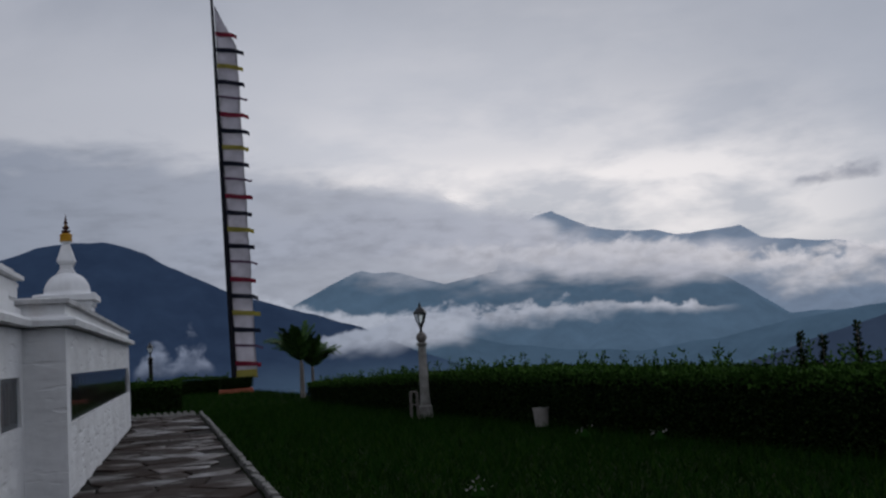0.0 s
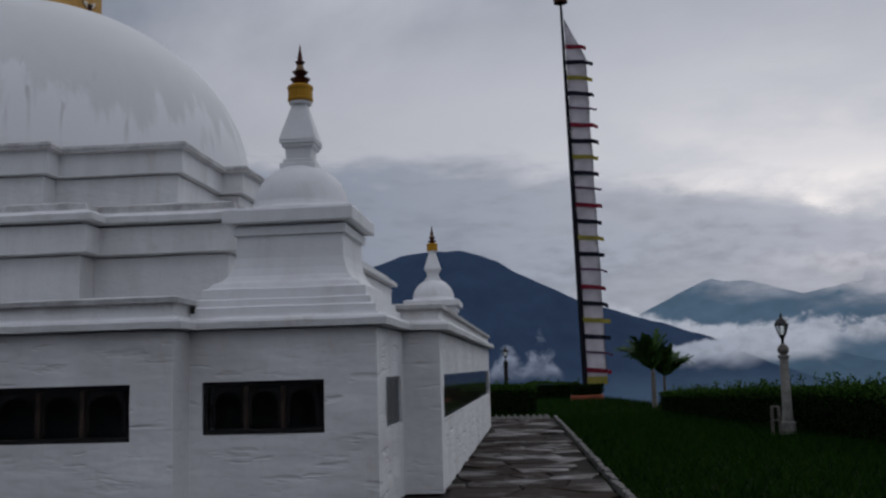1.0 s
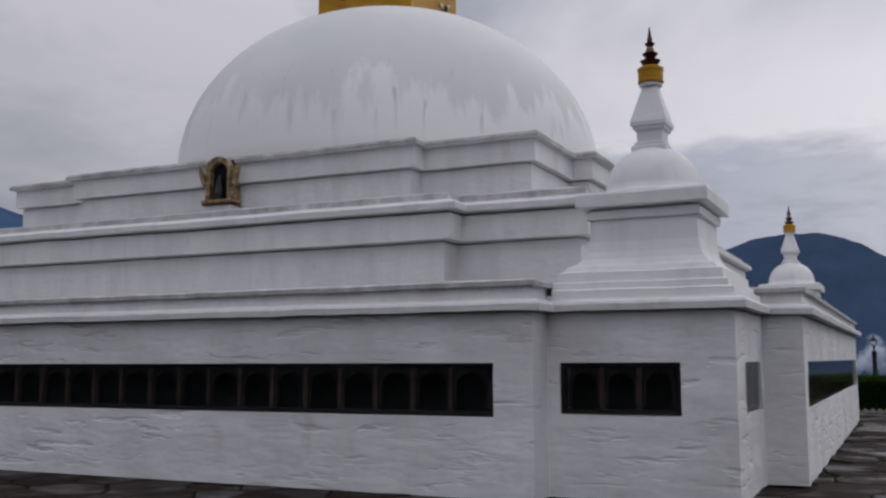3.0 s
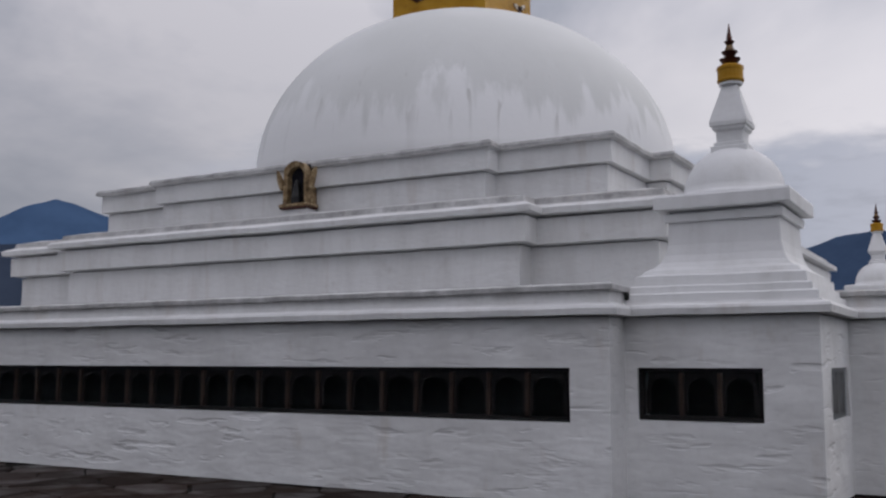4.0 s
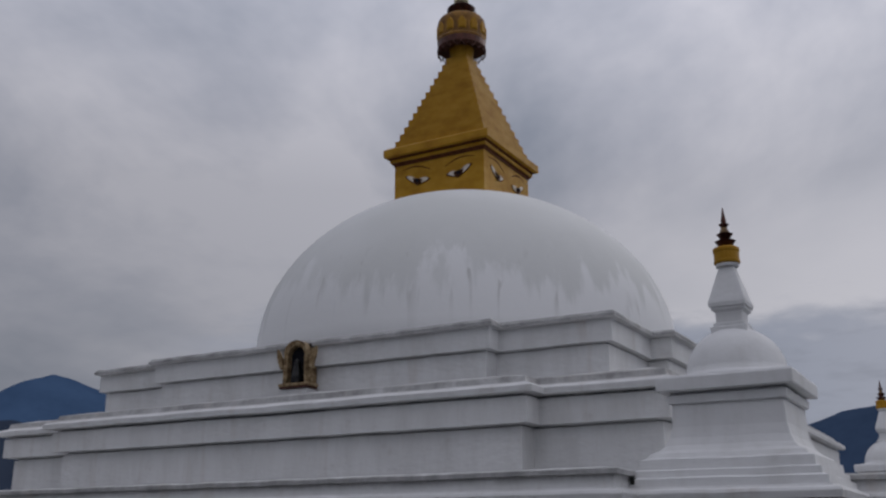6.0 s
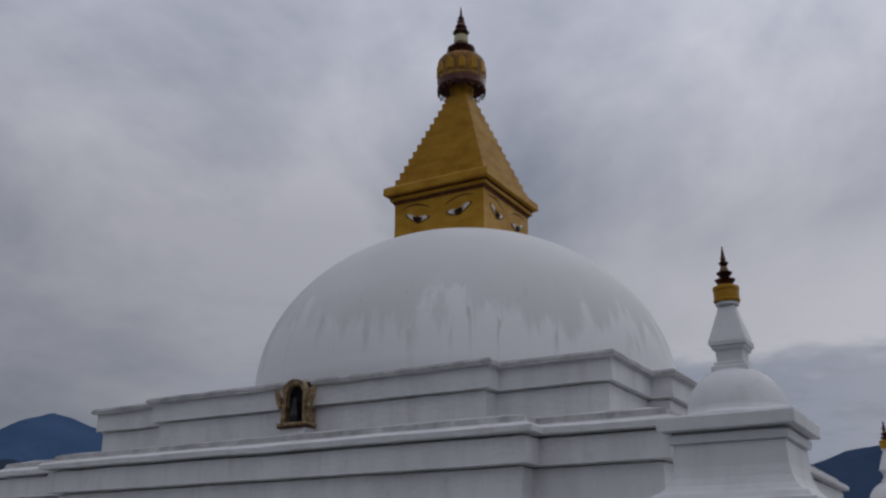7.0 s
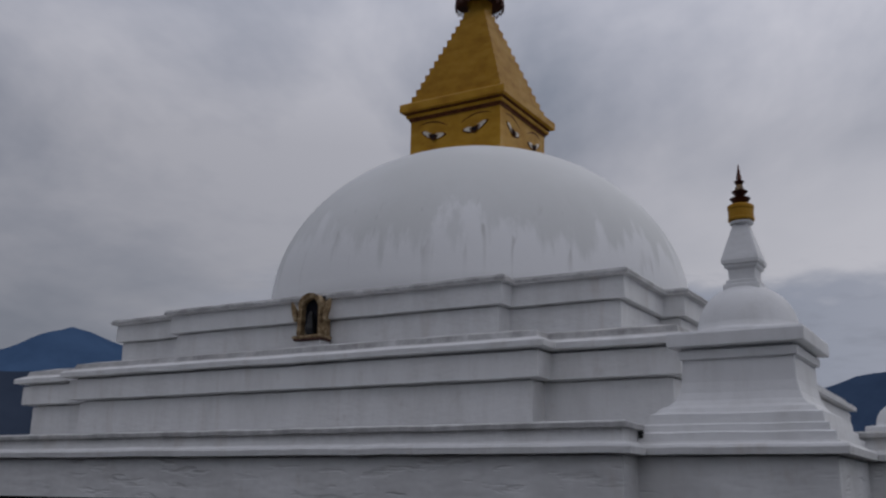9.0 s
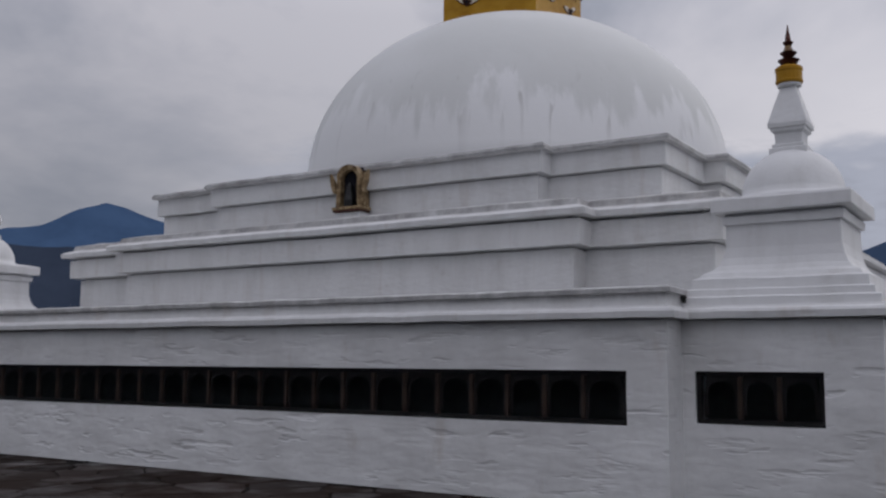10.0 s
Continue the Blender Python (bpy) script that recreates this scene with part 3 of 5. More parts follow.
WA, WB, W1, ZL = 6.98, 8.33, 6.375, 0.885
for k in range(4):
    turn = Matrix.Rotation(k * math.pi / 2, 4, "Z")
    runs = [(-C1, -C1, C1 - M1, [(C1 - WB, C1 - WA)]), (-M1, -P1, 2 * M1, [(M1 - W1, M1 + W1)]), (M1, -C1, C1 - M1, [(WA - M1, WB - M1)])]
    for x, y, length, op in runs:
        m = turn @ Matrix.Translation((x, y, 0))
        ob = part("plinth_wall", uneven(wall_panel(length, op, ZB=ZL if x == -M1 else ZB), m), M["wall"], stupa)
        ob.matrix_local = m
        for u0, u1 in op:
            window(u1 - u0, m @ Matrix.Translation((u0, 0, ZL if x == -M1 else ZB)), ZL if x == -M1 else ZB)
    for sx in (-1, 1):                      # returns of the projection
        bm = bmesh.new()
        ys = (-P1, -C1)
        vs = [bm.verts.new(p) for p in ((sx * M1, ys[0], 0), (sx * M1, ys[1], 0), (sx * M1, ys[1], ZC), (sx * M1, ys[0], ZC))]
        bm.faces.new(vs)
        ob = part("return_wall", bm, M["wall"], stupa)
        ob.matrix_local = turn

part("plinth_cornice", redented_stack(C1, P1, M1, [(-0.5, ZC - 0.03), (-0.07, ZC - 0.03), (-0.07, ZC + 0.015), (0.13, ZC + 0.02), (0.14, ZC + 0.09), (0.12, ZC + 0.12), (0.04, ZC + 0.14), (0.03, ZC + 0.16), (-0.6, ZC + 0.18)]), M["plaster"], stupa)
for k in range(4):
    pts = lambda o: [(-M1 - o, -P1 - o), (M1 + o, -P1 - o), (M1 + o, -P1 + 2.4), (-M1 - o, -P1 + 2.4)]
    ob = part("ledge_fascia", ring_stack([(pts(0.0), ZC + 0.14), (pts(0.0), ZC + 0.29), (pts(0.05), ZC + 0.295), (pts(0.055), ZC + 0.345), (pts(0.0), ZC + 0.37)]), M["plaster"], stupa)
    ob.matrix_local = Matrix.Rotation(k * math.pi / 2, 4, "Z")
C2, P2, M2 = 6.64, 7.05, 4.75
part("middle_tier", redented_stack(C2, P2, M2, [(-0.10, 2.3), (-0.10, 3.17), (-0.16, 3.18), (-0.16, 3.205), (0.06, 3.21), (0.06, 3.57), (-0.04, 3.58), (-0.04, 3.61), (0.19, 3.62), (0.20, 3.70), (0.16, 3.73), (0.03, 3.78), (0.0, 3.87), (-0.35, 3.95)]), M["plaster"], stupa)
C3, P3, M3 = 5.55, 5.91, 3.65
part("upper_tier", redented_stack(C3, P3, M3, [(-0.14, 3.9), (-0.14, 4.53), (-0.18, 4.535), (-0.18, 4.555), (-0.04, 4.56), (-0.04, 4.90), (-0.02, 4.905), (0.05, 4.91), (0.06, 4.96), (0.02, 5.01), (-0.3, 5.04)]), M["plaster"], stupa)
for k in range(4):                          # near-black block painted as the shade where each ledge meets the chorten's foot
    ob = part("drain_mouth", box(bmesh.new(), M1 + 0.015, -C1 - 0.03, ZC + 0.20, M1 + 0.065, -C1 + 0.05, ZC + 0.275, 0.008), M["inside"], stupa, "near-black block standing for a shaded notch")
    ob.matrix_local = Matrix.Rotation(k * math.pi / 2, 4, "Z")
R, RV, ZD = 4.70, 3.75, 5.6
prof = [(R, 4.95)] + [(R * math.cos(a), ZD + RV * math.sin(a)) for a in [i * math.pi / 2 / 40 for i in range(0, 38)]]
ob = part("dome", lathe([(r, z - ZD) for r, z in prof], 96), M["dome"], stupa, "weather-streaked white dome", smooth=True)
ob.location = (0.035, 0.02, ZD)

# golden box, eave, stepped spire and crown
HB = 1.18
part("eye_box", square_stack([(HB, 8.95), (HB, 10.2)]), M["gold"], stupa, "golden square box with painted eyes")
part("eave_moulding", square_stack([(HB + 0.02, 10.11), (HB + 0.02, 10.15), (HB + 0.06, 10.17), (HB + 0.06, 10.19)]), M["redline"], stupa, "red-brown painted line, darkened for eave shade")
part("eave_moulding", square_stack([(HB + 0.075, 10.19), (HB + 0.085, 10.20), (HB + 0.085, 10.265), (HB + 0.06, 10.27)]), M["gold"], stupa)
part("eave_moulding", square_stack([(HB + 0.05, 10.265), (HB + 0.05, 10.28), (HB + 0.115, 10.29), (HB + 0.125, 10.31)]), M["redline"], stupa, "red-brown painted line, darkened for eave shade")
part("eave", square_stack([(1.33, 10.31), (1.38, 10.33), (1.38, 10.50), (1.30, 10.56)]), M["gold"], stupa)
for i in range(13):
    z0 = 10.56 + i * 0.198
    h = 1.18 - i * 0.0745
    part("spire_step", square_stack([(h, z0 - 0.02), (h, z0 + 0.196)]), M["gold"], stupa)
part("spire_neck", lathe([(0.27, 12.95), (0.29, 13.2), (0.33, 13.6)], 20), M["gold"], stupa)
part("crown", lathe([(0.57, 13.60), (0.60, 13.58), (0.615, 13.62), (0.595, 13.67), (0.60, 13.72), (0.605, 14.08), (0.59, 14.16), (0.545, 14.23), (0.47, 14.28), (0.36, 14.31), (0.30, 14.33)], 32), M["crown"], stupa)
part("crown_underside", lathe([(0.30, 13.50), (0.55, 13.56), (0.575, 13.60), (0.30, 13.70)], 28), M["bronze"], stupa, "dark copper underside")
part("crown_band", lathe([(0.590, 13.42), (0.605, 13.42), (0.605, 13.585), (0.590, 13.585)], 28), M["bronze"], stupa, "dark copper band")


def rod_curve(points, r, bm, sides=5):
    """A thin rod through the points, in the y-z plane or near it."""
    rings = []
    for i, p in enumerate(points):
        d = (Vector(points[min(i + 1, len(points) - 1)]) - Vector(points[max(i - 1, 0)])).normalized()
        u = Vector((1, 0, 0))
        v = d.cross(u).normalized()
        rings.append([bm.verts.new(Vector(p) + (u * math.cos(2 * math.pi * k / sides) + v * math.sin(2 * math.pi * k / sides)) * r) for k in range(sides)])
    for a, b in zip(rings, rings[1:]):
        for k in range(sides):
            bm.faces.new((a[k], a[(k + 1) % sides], b[(k + 1) % sides], b[k]))
    bm.faces.new(rings[0])
    bm.faces.new(rings[-1][::-1])
    return bm


def around(name, count, radius, z, bm, mat, label=""):
    """The same small piece set round the spire."""
    me = None
    for i in range(count):
        a = i * 2 * math.pi / count
        if me is None:
            ob = part(name, bm, mat, stupa, label)
            me = ob.data
        else:
            ob = new(name, me)
            ob.parent = stupa
        ob.location = (radius * math.cos(a), radius * math.sin(a), z)
        ob.rotation_euler.z = a


# looped metal lace under the crown, embossed plaques on it and upright petals above
loop = rod_curve([(0, 0.088 * math.cos(a), -0.15 * math.sin(a)) for a in [i * math.pi / 8 for i in range(9)]], 0.014, bmesh.new())
rod_curve([(0, 0, 0.0), (0, 0, -0.19)], 0.011, loop)
around("lace_loop", 20, 0.595, 13.43, loop, M["bronze"], "dark metal lace loop")
plaque = bmesh.new()
vs = [plaque.verts.new((0, y_, z_)) for y_, z_ in ((-0.10, 0.0), (0.10, 0.0), (0.115, 0.20), (0.06, 0.31), (0.0, 0.36), (-0.06, 0.31), (-0.115, 0.20))]
fc = plaque.faces.new(vs)
top_ = bmesh.ops.extrude_face_region(plaque, geom=[fc])
for v in [g for g in top_["geom"] if isinstance(g, bmesh.types.BMVert)]:
    v.co = Vector((0.04, v.co.y * 0.72, 0.04 + v.co.z * 0.78))
around("plaque", 12, 0.585, 13.72, plaque, M["gold"], "embossed gilt plaque")
petal = bmesh.new()
tip_, lo_ = petal.verts.new((0.07, 0, 0.15)), [petal.verts.new(q) for q in ((0, -0.05, 0), (0.02, 0, 0.01), (0, 0.05, 0), (-0.025, 0, 0.02))]
for a_, b_ in zip(lo_, lo_[1:] + lo_[:1]):
    petal.faces.new((a_, b_, tip_))
petal.faces.new(lo_[::-1])
around("petal", 12, 0.36, 14.28, petal, M["bronze"], "small upturned copper petal")
part("lotus", lathe([(0.26, 14.33), (0.24, 14.40), (0.33, 14.50), (0.355, 14.56), (0.30, 14.60), (0.22, 14.66), (0.18, 14.70)], 24), M["bronze"], stupa)
part("vase", lathe([(0.15, 14.68), (0.19, 14.74), (0.18, 14.92), (0.13, 14.96)], 20), M["cream"], stupa)
part("finial", lathe([(0.12, 14.95), (0.14, 14.98), (0.215, 15.05), (0.20, 15.07), (0.12, 15.09), (0.10, 15.14), (0.15, 15.20), (0.14, 15.24), (0.10, 15.30), (0.105, 15.38), (0.065, 15.43), (0.085, 15.47), (0.045, 15.53), (0.03, 15.64), (0.010, 15.80)], 18), M["bronze"], stupa)


def almond(w, h, sag, lift):
    bm = bmesh.new()
    up, dn = [], []
    for i in range(13):
        s = i / 12
        x = (s - 0.5) * w
        up.append((x, h * math.sin(math.pi * s) + lift * s))
        dn.append((x, -sag * math.sin(math.pi * s) + lift * s))
    f = [bm.verts.new((x, 0, z)) for x, z in up + dn[-2:0:-1]]
    face = bm.faces.new(f)
    bmesh.ops.extrude_face_region(bm, geom=[face])
    for v in f:
        v.co.y -= 0.012
    return bm


def brow(w, h, t, lift):
    bm = bmesh.new()
    a, b = [], []
    for i in range(11):
        s = i / 10
        x = (s - 0.5) * w
        z = h * math.sin(math.pi * s) + lift * s
        tt = t * (0.35 + math.sin(math.pi * s))
        a.append(bm.verts.new((x, 0, z)))
        b.append(bm.verts.new((x, 0, z - tt)))
    fs = [bm.faces.new((a[i], a[i + 1], b[i + 1], b[i])) for i in range(10)]
    bmesh.ops.extrude_face_region(bm, geom=fs)
    for v in a + b:
        v.co.y -= 0.01
    return bm


def hooded_eye(w, sag, hood, lift):
    """Eye under a lid that hangs in its middle: low corner inwards, high corner outwards."""
    bm = bmesh.new()
    up, dn = [], []
    for i in range(17):
        s = i / 16
        x = (s - 0.5) * w
        line = lift * s
        corner = math.sin(math.pi * min(1.0, min(s, 1 - s) * 5.0) / 2)
        up.append((x, line + corner * 0.045 - hood * math.sin(math.pi * s) ** 2))
        dn.append((x, line - sag * math.sin(math.pi * s) ** 0.8))
    f = [bm.verts.new((x, 0, z)) for x, z in up + dn[-2:0:-1]]
    face = bm.faces.new(f)
    bmesh.ops.extrude_face_region(bm, geom=[face])
    for v in f:
        v.co.y -= 0.012
    bmesh.ops.triangulate(bm, faces=bm.faces[:])
    return bm


for k in range(4):
    turn = Matrix.Rotation(k * math.pi / 2, 4, "Z")
    for sx in (-1, 1):
        mir = Matrix.Diagonal((sx, 1, 1, 1))
        for nm, bm, mat, x, z, y in (("eye_outline", hooded_eye(0.70, 0.165, 0.075, 0.16), "eyebrown", 0.55, 9.66, 0.006), ("eye_white", hooded_eye(0.58, 0.130, 0.065, 0.135), "eyewhite", 0.55, 9.665, 0.020), ("iris", almond(0.27, 0.015, 0.150, 0.06), "eyedark", 0.545, 9.665, 0.034), ("pupil", almond(0.13, 0.005, 0.090, 0.03), "black", 0.545, 9.67, 0.044), ("brow", brow(0.78, 0.11, 0.030, 0.12), "eyebrown", 0.56, 9.87, 0.006)):
            bmesh.ops.transform(bm, matrix=turn @ Matrix.Translation((sx * x, -HB - y + 0.012, z)) @ mir, verts=bm.verts)
            part(nm, bm, M[mat], stupa)


# ---- the four corner chortens, on the ledge of the plinth ----
def corner_chorten():
    e = thing("corner_chorten", CX + 7.86, CY - 7.86, 2.40, "small white chorten with gilded collar on the plinth corner", "chorten", "corner chortens")
    z = 2.40
    part("base", square_stack([(1.05, -0.22), (1.05, -0.12), (0.99, -0.10), (0.985, -0.03), (0.935, -0.015), (0.925, 0.09), (0.865, 0.11), (0.83, 0.16), (0.75, 0.195), (0.69, 0.255), (0.65, 0.34), (0.625, 0.46), (0.615, 0.74)], step=0.35, amp=0.012), M["bell"], e)
    part("cap", square_stack([(0.58, 0.70), (0.58, 0.725), (0.655, 0.73), (0.665, 0.82), (0.62, 0.83), (0.62, 0.855), (0.745, 0.86), (0.755, 0.87), (0.755, 1.005), (0.74, 1.03), (0.5, 1.07)], step=0.35, amp=0.009), M["bell"], e)
    part("dome", lathe([(0.66, 1.03), (0.655, 1.06), (0.60, 1.09)] + [(0.575 * math.cos(a) ** 0.95, 1.10 + 0.55 * math.sin(a)) for a in [i * math.pi / 2 / 12 for i in range(12)]], 32), M["bell"], e, smooth=True)
    part("neck", square_stack([(0.21, 1.58), (0.21, 1.65), (0.18, 1.66), (0.18, 1.70), (0.150, 1.71), (0.155, 1.83), (0.19, 1.86), (0.19, 1.89), (0.215, 1.90), (0.215, 1.94)]), M["bell"], e)
    part("flare", square_stack([(0.22, 1.94), (0.075, 2.43)]), M["bell"], e)
    part("collar_foot", lathe([(0.10, 2.40), (0.135, 2.41), (0.14, 2.44), (0.12, 2.45)], 20), M["bell"], e)
    part("collar", lathe([(0.125, 2.44), (0.155, 2.455), (0.158, 2.48), (0.150, 2.49), (0.150, 2.59), (0.158, 2.60), (0.158, 2.635), (0.13, 2.655)], 20), M["gold"], e, "gilded collar")
    part("finial", lathe([(0.05, 2.65), (0.075, 2.665), (0.125, 2.735), (0.115, 2.735), (0.055, 2.715), (0.045, 2.76), (0.06, 2.775), (0.098, 2.825), (0.088, 2.825), (0.045, 2.81)], 16), M["bronze"], e, "dark copper lotus tiers")
    part("finial_cone", lathe([(0.055, 2.81), (0.058, 2.85), (0.035, 2.91)], 14), M["oldgold"], e, "tarnished gilt cone")
    part("finial_tip", lathe([(0.034, 2.905), (0.062, 2.955), (0.05, 2.96), (0.030, 2.965), (0.034, 3.00), (0.020, 3.07), (0.005, 3.17)], 14), M["bronze"], e, "dark copper point")
    return e


ch = corner_chorten()
for sx, sy in ((1, 1), (-1, 1), (-1, -1)):
    copy_thing(ch, pose(CX + sx * 7.86, CY + sy * 7.86, 2.40))


# ---- the niche on the upper tier ----
def niche():
    e = thing("niche_shrine", CX - 0.03, CY - P3 - 0.02, 4.07, "small gilded arched niche shrine on the upper tier", "shrine")
    w = 0.25
    out = [(-w, 0.16), (-w * 0.94, 0.66)] + [(-w * math.cos(a), 0.66 + 0.27 * math.sin(a) ** 0.8) for a in [i * math.pi / 12 for i in range(1, 12)]] + [(w * 0.94, 0.66), (w, 0.16)]
    inn = [(x * 0.76, 0.16 + (z - 0.16) * 0.88) for x, z in out]
    bm = bmesh.new()
    ys = (-0.20, 0.12)
    fr = {}
    for y in ys:
        fr[y] = ([bm.verts.new((x, y, z)) for x, z in out], [bm.verts.new((x, y + (0.03 if y < 0 else 0), z)) for x, z in inn])
        o, i_ = fr[y]
        for j in range(len(o) - 1):
            bm.faces.new((o[j], o[j + 1], i_[j + 1], i_[j]))
    for s in (0, 1):
        a, c = fr[ys[0]][s], fr[ys[1]][s]
        for j in range(len(a) - 1):
            bm.faces.new((a[j], a[j + 1], c[j + 1], c[j]))
    part("arch_frame", bm, M["niche"], e)
    part("sill", box(bmesh.new(), -0.31, -0.25, 0.125, 0.31, 0.1, 0.18, 0.012), M["niche"], e)
    part("sill_foot", box(bmesh.new(), -0.29, -0.24, 0.09, 0.29, 0.1, 0.125, 0.008), M["bronze"], e, "dark copper foot")
    part("foot", box(bmesh.new(), -0.26, -0.18, -0.16, 0.26, 0.1, 0.09, 0.01), M["plaster"], e)
    # black plate close behind the arch puts the inside's shade into its colour
    part("back", box(bmesh.new(), -0.23, -0.045, 0.16, 0.23, -0.03, 0.88), M["black"], e)
    for sx in (-1, 1):
        bm = bmesh.new()
        prev = None
        for q in range(8):                   # a curled side leaf
            s = q / 7
            cx_, cz = 0.315 + 0.10 * s ** 1.3, 0.44 + 0.36 * s
            hw = 0.05 * math.sin(math.pi * (0.15 + 0.8 * s))
            ring = [bm.verts.new((sx * (cx_ + dx), y, cz)) for dx, y in ((-hw, -0.17), (hw, -0.17), (hw, -0.11), (-hw, -0.11))]
            if prev:
                for t in range(4):
                    bm.faces.new((prev[t], prev[(t + 1) % 4], ring[(t + 1) % 4], ring[t]))
            else:
                bm.faces.new(ring)
            prev = ring
        bm.faces.new(prev)
        part("side_leaf", bm, M["niche"], e)
    part("plain_form", lathe([(0.09, 0.17), (0.10, 0.30), (0.06, 0.45), (0.045, 0.56), (0.01, 0.62)], 12, None, 0, -0.13), M["iron"], e)


niche()

# ---- ground, path, lawn ----
def hedge_x(y):
    return 4.75 + (31.0 - y) * 0.155


def hill(x, y):
    """Terrace round the stupa; behind the hedge and the flag pole the hill falls to the valley."""
    k = max(0.0, math.hypot(x + 4, y - 16) - 62, (x - hedge_x(y) - 1.6) * max(0.0, min(1.0, (90 - y) / 14)), y - 53)
    return -min(k * 0.40, 300.0)


bm = bmesh.new()
radii = [0.5] + [2 + 1.6 * i for i in range(26)] + [46, 50, 54, 58, 62, 70, 80, 110, 180, 350, 700, 1200, 2200, 4200]
rings = []
for r in radii:
    ring = []
    for i in range(144):
        a = 2 * math.pi * i / 144
        x, y = -4 + r * math.cos(a), 16 + r * math.sin(a)
        ring.append(bm.verts.new((x, y, hill(x, y) - 0.06)))
    rings.append(ring)
bm.faces.new(rings[0])
for a, b in zip(rings, rings[1:]):
    for i in range(144):
        bm.faces.new((a[i], a[(i + 1) % 144], b[(i + 1) % 144], b[i]))
tagged(finish("ground", bm, M["earth"], smooth=True), "dark grassy hilltop ground falling to a valley", "ground", kind="structure")


def kerb_x(y):
    """The kerb runs slightly towards the wall as it goes away."""
    return 1.05 - (y - 11.3) * 0.0247


PATH_END = 30.4
bm = bmesh.new()
vs = [bm.verts.new(p) for p in ((-22, -6, -0.03), (kerb_x(-6), -6, -0.03), (kerb_x(PATH_END), PATH_END, -0.03), (-22, PATH_END, -0.03))]
bm.faces.new(vs)
pavement = tagged(finish("pavement", bm, M["mortar"]), "wet irregular slate paving round the stupa", "pavement", kind="structure")


def slab_mesh(pts, z):
    """One paving slab: inset polygon, worn rounded rim."""
    cx, cy = sum(p[0] for p in pts) / len(pts), sum(p[1] for p in pts) / len(pts)
    me = bpy.data.meshes.new("flagstone")
    vs, fs = [], []
    k = len(pts)
    for s, zz in ((0.955, -0.03), (0.945, z - 0.010), (0.90, z)):
        vs += [((x - cx) * s, (y - cy) * s, zz) for x, y in pts]
    for a in (0, k):
        fs += [(a + i, a + (i + 1) % k, a + k + (i + 1) % k, a + k + i) for i in range(k)]
    fs.append(tuple(range(2 * k, 3 * k)))
    me.from_pydata(vs, [], fs)
    me.materials.append(M["slab"])
    return me, cx, cy


def clip(poly, px, py, qx, qy):
    """Keep the part of the polygon that is nearer to p than to q."""
    mx, my, dx, dy = (px + qx) / 2, (py + qy) / 2, qx - px, qy - py
    side = [(x - mx) * dx + (y - my) * dy for x, y in poly]
    out = []
    for k in range(len(poly)):
        a, b_, sa, sb = poly[k], poly[(k + 1) % len(poly)], side[k], side[(k + 1) % len(poly)]
        if sa <= 0:
            out.append(a)
        if sa * sb < 0:
            t = sa / (sa - sb)
            out.append((a[0] + (b_[0] - a[0]) * t, a[1] + (b_[1] - a[1]) * t))
    return out


def paving():
    """Irregular slabs: cells round scattered centres, cut off at kerb and wall."""
    rnd = random.Random(5)
    s = 0.70
    site = {}
    for i in range(-34, 6):
        for j in range(-8, 46):
            site[i, j] = (i * s + rnd.uniform(-0.33, 0.33), j * s + rnd.uniform(-0.33, 0.33))
    lane, apron, rest_ = [], [], []
    for (i, j), (px, py) in site.items():
        if py > PATH_END - 0.25 or py < -5.2 or px > kerb_x(py) - 0.12 or px < -22:
            continue
        in_lane = px > CX + P1 - 0.1 and py > CY - P1 - 0.2
        in_front = py < CY - P1 + 0.15
        nook = CX + M1 < px and py < CY - M1 + 0.1
        if not (in_lane or in_front or nook):
            continue
        poly = [(px - 1.5, py - 1.5), (px + 1.5, py - 1.5), (px + 1.5, py + 1.5), (px - 1.5, py + 1.5)]
        for di in range(-2, 3):
            for dj in range(-2, 3):
                q = site.get((i + di, j + dj))
                if q and (di or dj):
                    poly = clip(poly, px, py, *q)
        k = kerb_x(py) - 0.0
        poly = clip(poly, px, py, 2 * k - px, py)
        if py > PATH_END - 1.2:
            poly = clip(poly, px, py, px, 2 * (PATH_END - 0.05) - py)
        (lane if in_lane else apron if py > 7.6 and px > -14 else rest_).append(poly)
    joined = bmesh.new()
    for n, poly in enumerate(lane + apron + rest_):
        if len(poly) < 3:
            continue
        me, ox, oy = slab_mesh(poly, rnd.uniform(-0.006, 0.010))
        if n < 300:
            o = new("flagstone", me)
            o.location = (ox, oy, 0)
            o.rotation_euler = (rnd.uniform(-0.014, 0.014), rnd.uniform(-0.014, 0.014), 0)
            o.parent = pavement
        else:
            me.transform(Matrix.Translation((ox, oy, 0)))
            joined.from_mesh(me)
            bpy.data.meshes.remove(me)
    tagged(finish("flagstones_beyond", joined, M["slab"], pavement), kind="stuff")


# kerb: a row of pale stones along the lawn, and set on edge across the path's end
kerb = thing("kerb", 0, 0, 0, "row of pale rough kerb stones beside the lawn", "kerb", kind="structure")
rnd = random.Random(11)
y = -5.5
while y < PATH_END:
    ln = rnd.uniform(0.28, 0.42)
    h = rnd.uniform(0.07, 0.11)
    bm = box(bmesh.new(), -0.045, 0, -0.05, 0.045, ln - 0.02, h * 0.7, 0.015)
    for v in bm.verts:
        v.co += Vector((rnd.uniform(-0.012, 0.012), 0, rnd.uniform(-0.01, 0.01)))
    o = part("kerb_stone", bm, M["kerb"], kerb)
    o.location = (kerb_x(y) + 0.08, y, 0)
    o.rotation_euler.z = 0.0247 + rnd.uniform(-0.04, 0.04)
    y += ln
tooth = None
x = -1.5
